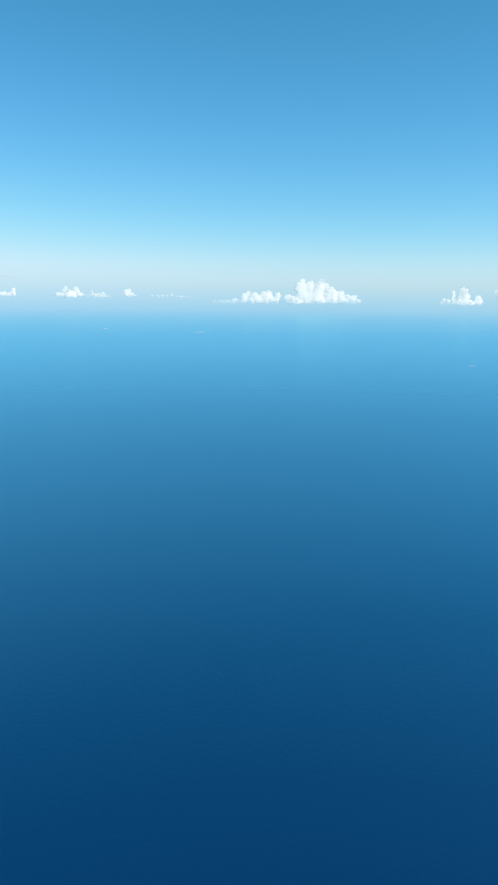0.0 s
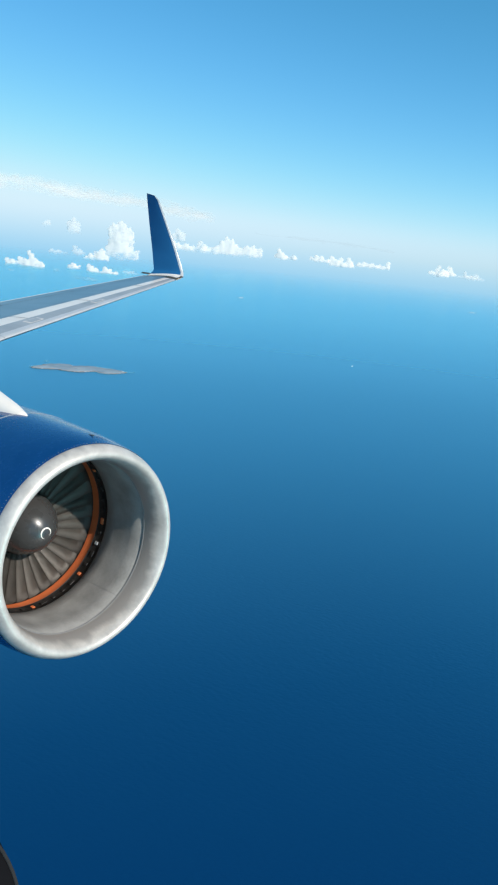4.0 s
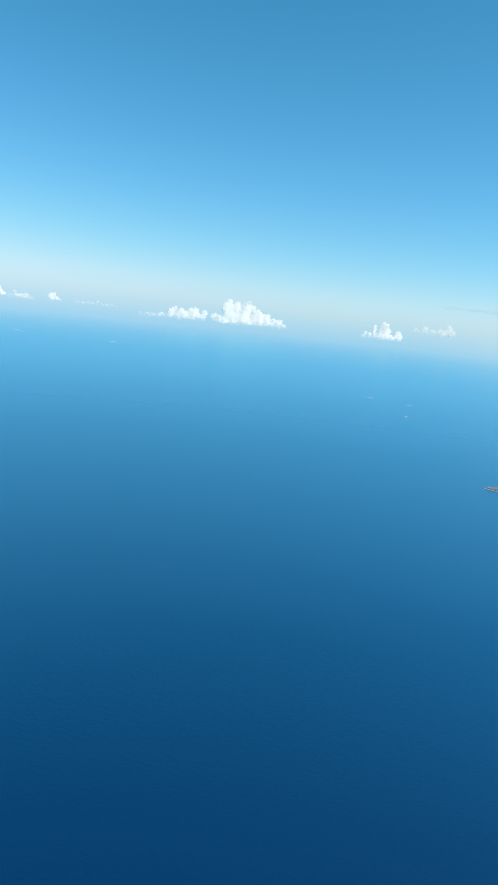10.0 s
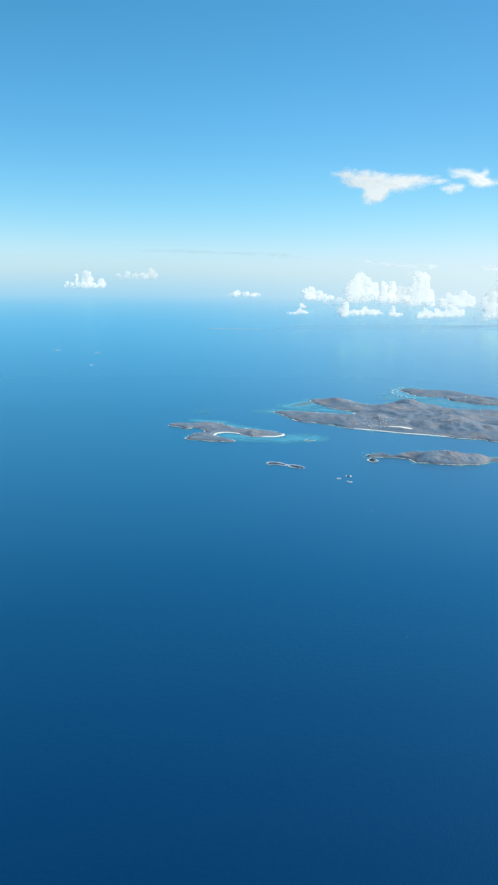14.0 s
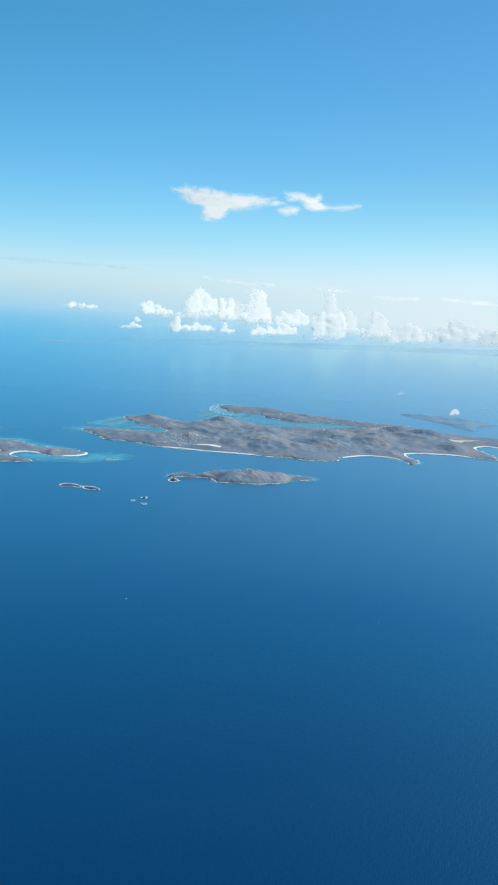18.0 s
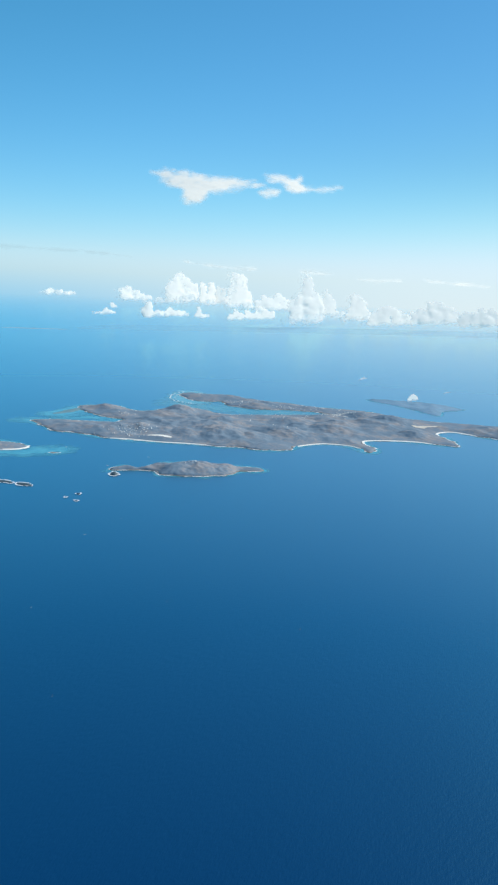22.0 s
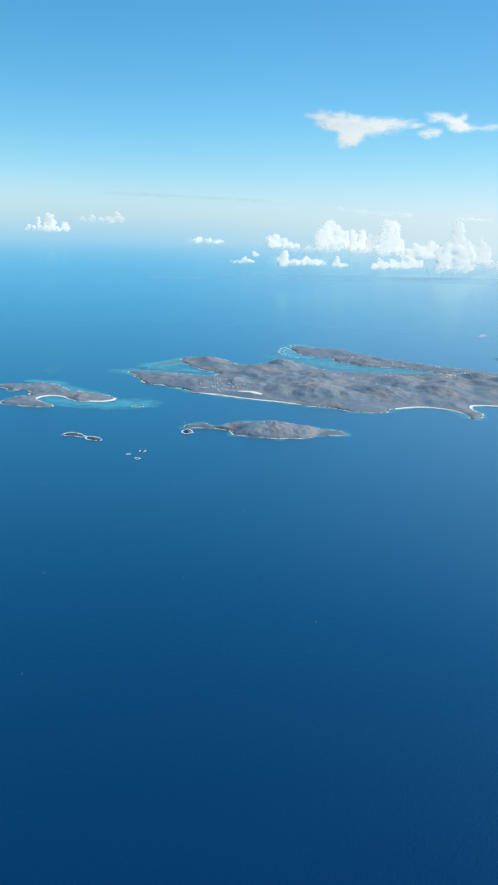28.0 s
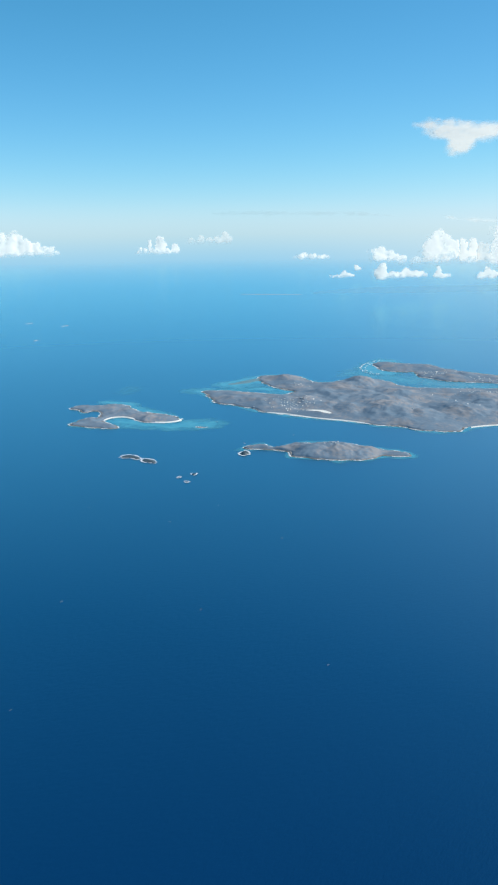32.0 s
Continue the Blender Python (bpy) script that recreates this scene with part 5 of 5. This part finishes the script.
# rivets along the lip, and a small vent
rv = bmesh.new()
for k in range(190):
    a = 2 * math.pi * k / 190
    m = Matrix.Rotation(-a, 4, "X") @ Matrix.Translation((-0.14, 0, 1.1))
    bmesh.ops.create_uvsphere(rv, u_segments=6, v_segments=4, radius=0.0028, matrix=m)
tagged(part("rivets", rv, SLAT_METAL, nacelle, "row of bare metal rivets"), kind="stuff")
bm = bmesh.new()
bmesh.ops.create_cube(bm, size=1, matrix=Matrix.Diagonal((0.15, 0.013, 0.010, 1)))
bmesh.ops.bevel(bm, geom=bm.edges[:], offset=0.004, segments=2, affect="EDGES")
ob = part("vent", bm, SEALANT, nacelle, "small dark cowl vent")
ob.matrix_local = Matrix.Rotation(radians(-10), 4, "X") @ Matrix.Translation((-0.36, 0, 1.131)) @ Matrix.Rotation(-0.1, 4, "Y")

# pylon: a white fairing that rises from the cowl to the wing
bm = bmesh.new()
secs = []
for s, half, low_, high_ in ((1.15, 0.006, 1.15, 1.185), (1.25, 0.06, 1.13, 1.21), (1.45, 0.12, 1.12, 1.265), (1.8, 0.17, 1.10, 1.34), (2.5, 0.22, 1.05, 1.47), (3.5, 0.24, 0.95, 1.62), (5.0, 0.2, 0.8, 1.62)):
    secs.append([bm.verts.new((-s, y, z)) for y, z in ((-half, low_), (-half, low_ + (high_ - low_) * 0.55), (-half * 0.55, high_ - 0.03 * half * 5), (0, high_),
                                                      (half * 0.55, high_ - 0.03 * half * 5), (half, low_ + (high_ - low_) * 0.55), (half, low_))])
for p, q in zip(secs[:-1], secs[1:]):
    for j in range(6):
        bm.faces.new((p[j], p[j + 1], q[j + 1], q[j])).smooth = True
bm.faces.new(secs[0])
bmesh.ops.recalc_face_normals(bm, faces=bm.faces[:])
part("pylon", bm, WHITE, nacelle, "white painted engine pylon fairing")

# wing: stations from root to tip, each with its leading and trailing edge
LE = [Vector((-7.7, 2.6, -2.75)), Vector((-9.85, 9.80, -1.98)), Vector((-12.46, 19.22, -1.12))]
TE = [Vector((-13.9, 2.6, -3.45)), Vector((-13.80, 9.80, -2.32)), Vector((-13.80, 19.28, -1.15))]


def edge_point(line, s):
    k = s * (len(line) - 1)
    i = min(int(k), len(line) - 2)
    return line[i].lerp(line[i + 1], k - i)


def foil(c):
    """Half thickness of the section at a fraction of the chord."""
    return 0.60 * (0.2969 * math.sqrt(max(c, 0)) - 0.126 * c - 0.3516 * c * c + 0.2843 * c ** 3 - 0.1036 * c ** 4)


def wing_point(s, c, side, proud=0.0):
    a, b_ = edge_point(LE, s), edge_point(TE, s)
    chord = (b_ - a).length
    p = a.lerp(b_, c)
    return p + Vector((0, 0, side * (foil(c) * chord * (0.5 if side > 0 else 0.35) + proud)))


def wing_strip(name, c0, c1, s0, s1, side, material, parent, label="", proud=0.0, nc=8, ns=16, thick=0.012):
    bm = bmesh.new()
    g = []
    for i in range(ns + 1):
        s = s0 + (s1 - s0) * i / ns
        g.append([bm.verts.new(wing_point(s, c0 + (c1 - c0) * j / nc, side, proud)) for j in range(nc + 1)])
    for i in range(ns):
        for j in range(nc):
            f = bm.faces.new((g[i][j], g[i + 1][j], g[i + 1][j + 1], g[i][j + 1]))
            f.smooth = True
    bm.normal_update()
    if sum(f.normal.z for f in bm.faces) * side < 0:
        bmesh.ops.reverse_faces(bm, faces=bm.faces[:])
    return part(name, bm, material, parent, label)


wing = wing_strip("wing", 0.0, 1.0, 0, 1, -1, WING_GREY, plane, "grey airliner wing with bright slats")
wing_strip("upper_skin", 0.288, 0.955, 0, 1, 1, WING_GREY, wing, "blue-grey painted upper wing skin")
wing_strip("trailing_edge", 0.957, 1.0, 0, 1, 1, WHITE, wing, "white trailing edge")
wing_strip("spar_cover", 0.15, 0.285, 0, 0.985, 1, WHITE, wing, "white painted band along the wing")
wing_strip("band_joint", 0.135, 0.295, 0, 1, 1, SEALANT, wing, "", -0.012)
cuts = [0.0, 0.28, 0.5, 0.70, 0.86, 0.985]
for a, b_ in zip(cuts[:-1], cuts[1:]):
    wing_strip("slat", 0.045, 0.147, a + 0.0002, b_ - 0.0002, 1, SLAT_METAL, wing, "bare aluminium leading edge slat", 0.004)
    wing_strip("slat_nose", 0.0, 0.0445, a + 0.0002, b_ - 0.0002, 1, EDGE_METAL, wing, "bright leading edge strip", 0.006, 6)
wing_strip("under_nose", 0.0, 0.10, 0, 0.985, -1, EDGE_METAL, wing, "", 0.003, 6)
for s_ in (0.565, 0.715):
    wing_strip("access_panel", 0.062, 0.108, s_, s_ + 0.022, 1, SLAT_METAL, wing, "small square access panel", 0.009, 2, 2)
    wing_strip("panel_rim", 0.056, 0.114, s_ - 0.003, s_ + 0.025, 1, WHITE, wing, "", 0.006, 2, 2)
for s_ in (0.58, 0.72, 0.88):
    wing_strip("skin_joint", 0.15, 0.285, s_, s_ + 0.0012, 1, SEALANT, wing, "", 0.004, 4, 1)
for s_ in (0.545, 0.66, 0.80, 0.92):
    wing_strip("aileron_joint", 0.74, 0.955, s_, s_ + 0.0015, 1, SEALANT, wing, "", 0.004, 4, 1)
wing_strip("hinge_line", 0.735, 0.742, 0.5, 0.96, 1, SEALANT, wing, "", 0.004, 1, 12)

# winglet: the tip bends up into a tall tapered blade
W_LE = [Vector((-12.46, 19.22, -1.12)), Vector((-12.52, 19.56, -1.07)), Vector((-12.62, 19.72, -0.94)), Vector((-12.93, 19.76, -0.34)), Vector((-13.34, 19.77, 0.40)), Vector((-13.74, 19.78, 1.10)), Vector((-13.86, 19.78, 1.20))]
W_TE = [Vector((-13.78, 19.28, -1.15)), Vector((-13.74, 19.50, -1.13)), Vector((-13.66, 19.66, -0.96)), Vector((-13.86, 19.78, -0.34)), Vector((-14.06, 19.83, 0.40)), Vector((-14.24, 19.88, 1.14)), Vector((-14.26, 19.88, 1.28))]


def winglet_strip(name, c0, c1, v0, v1, material, parent, label="", sides=(1, -1), grow=0.0):
    bm = bmesh.new()
    for side in sides:
        g = []
        for i in range(25):
            k = (v0 + (v1 - v0) * i / 24) * (len(W_LE) - 1)
            q = min(int(k), len(W_LE) - 2)
            a, b_ = W_LE[q].lerp(W_LE[q + 1], k - q), W_TE[q].lerp(W_TE[q + 1], k - q)
            tang = (W_LE[q + 1] - W_LE[q]).normalized()
            nrm = (b_ - a).cross(tang).normalized()
            chord = (b_ - a).length
            g.append([bm.verts.new(a.lerp(b_, c0 + (c1 - c0) * j / 8) + nrm * side * (foil(c0 + (c1 - c0) * j / 8) * chord * 0.8 + grow)) for j in range(9)])
        for i in range(24):
            for j in range(8):
                q = (g[i][j], g[i + 1][j], g[i + 1][j + 1], g[i][j + 1])
                bm.faces.new(q if side < 0 else q[::-1]).smooth = True
    return part(name, bm, material, parent, label)


winglet = winglet_strip("winglet", 0.075, 1.0, 0.21, 1.0, LIT_BLUE, plane, "tall dark blue winglet")
winglet_strip("leading_edge", 0.0, 0.075, 0.18, 1.0, EDGE_METAL, winglet, "bright metal leading edge", grow=0.004)
winglet_strip("tip_fairing", 0.05, 1.0, 0.0, 0.21, WHITE, winglet, "white wing tip fairing")
# small dark fin of unknown purpose at the trailing edge, no lamp
bm = bmesh.new()
bmesh.ops.create_cube(bm, size=1, matrix=Matrix.Diagonal((0.3, 0.07, 0.05, 1)))
bmesh.ops.bevel(bm, geom=bm.edges[:], offset=0.015, segments=2, affect="EDGES")
ob = part("edge_fin", bm, SEALANT, winglet, "small dark fin at the trailing edge")
ob.location = (-13.74, 19.36, -1.07)
bm = bmesh.new()
bmesh.ops.create_icosphere(bm, subdivisions=2, radius=0.05)
ob = part("position_light", bm, RED_LENS, winglet, "red wing tip light")
ob.location = (-12.66, 19.66, -1.02)

# corner of the cabin window's surround, close to the camera
d0, d1 = Vector((-0.531, 0.545, -0.649)) * 0.42, Vector((-0.482, 0.522, -0.704)) * 0.42
along_ = (d1 - d0)
outward = Vector((-0.72, -0.62, -0.25)).normalized()
bm = bmesh.new()
secs = []
for i in range(13):
    u = -0.6 + i * 0.28
    p = d0 + along_ * u + outward * (0.0032 + 0.012 * (1 - min(u, 1)) ** 2)
    secs.append([bm.verts.new(q) for q in (p, p + outward * 0.02 + Vector((0, -0.012, 0)), p + outward * 0.09 + Vector((0, -0.02, 0)), p + outward * 0.09 + Vector((0, 0.02, 0)), p + outward * 0.01 + Vector((0, 0.012, 0)))])
for p, q in zip(secs[:-1], secs[1:]):
    for j in range(5):
        bm.faces.new((p[j], p[(j + 1) % 5], q[(j + 1) % 5], q[j])).smooth = True
bm.faces.new(secs[0]), bm.faces.new(secs[-1])
bmesh.ops.recalc_face_normals(bm, faces=bm.faces[:])
surround = part("window_surround", bm, TRIM, plane, "dark rounded corner of the cabin window surround")
bm = bmesh.new()
prev = None
for i in range(25):
    u = -0.6 + i * 0.14
    p = d0 + along_ * u + outward * (0.0030 + 0.012 * (1 - min(u, 1)) ** 2)
    ring = [bm.verts.new(p + outward * 0.0007 * math.cos(a) + Vector((0, 0.0007, 0)) * math.sin(a)) for a in (0, 1.05, 2.09, 3.14, 4.19, 5.24)]
    if prev:
        for j in range(6):
            bm.faces.new((prev[j], prev[(j + 1) % 6], ring[(j + 1) % 6], ring[j])).smooth = True
    prev = ring
part("seal_edge", bm, TRIM_EDGE, surround, "thin grey edge of the window seal")
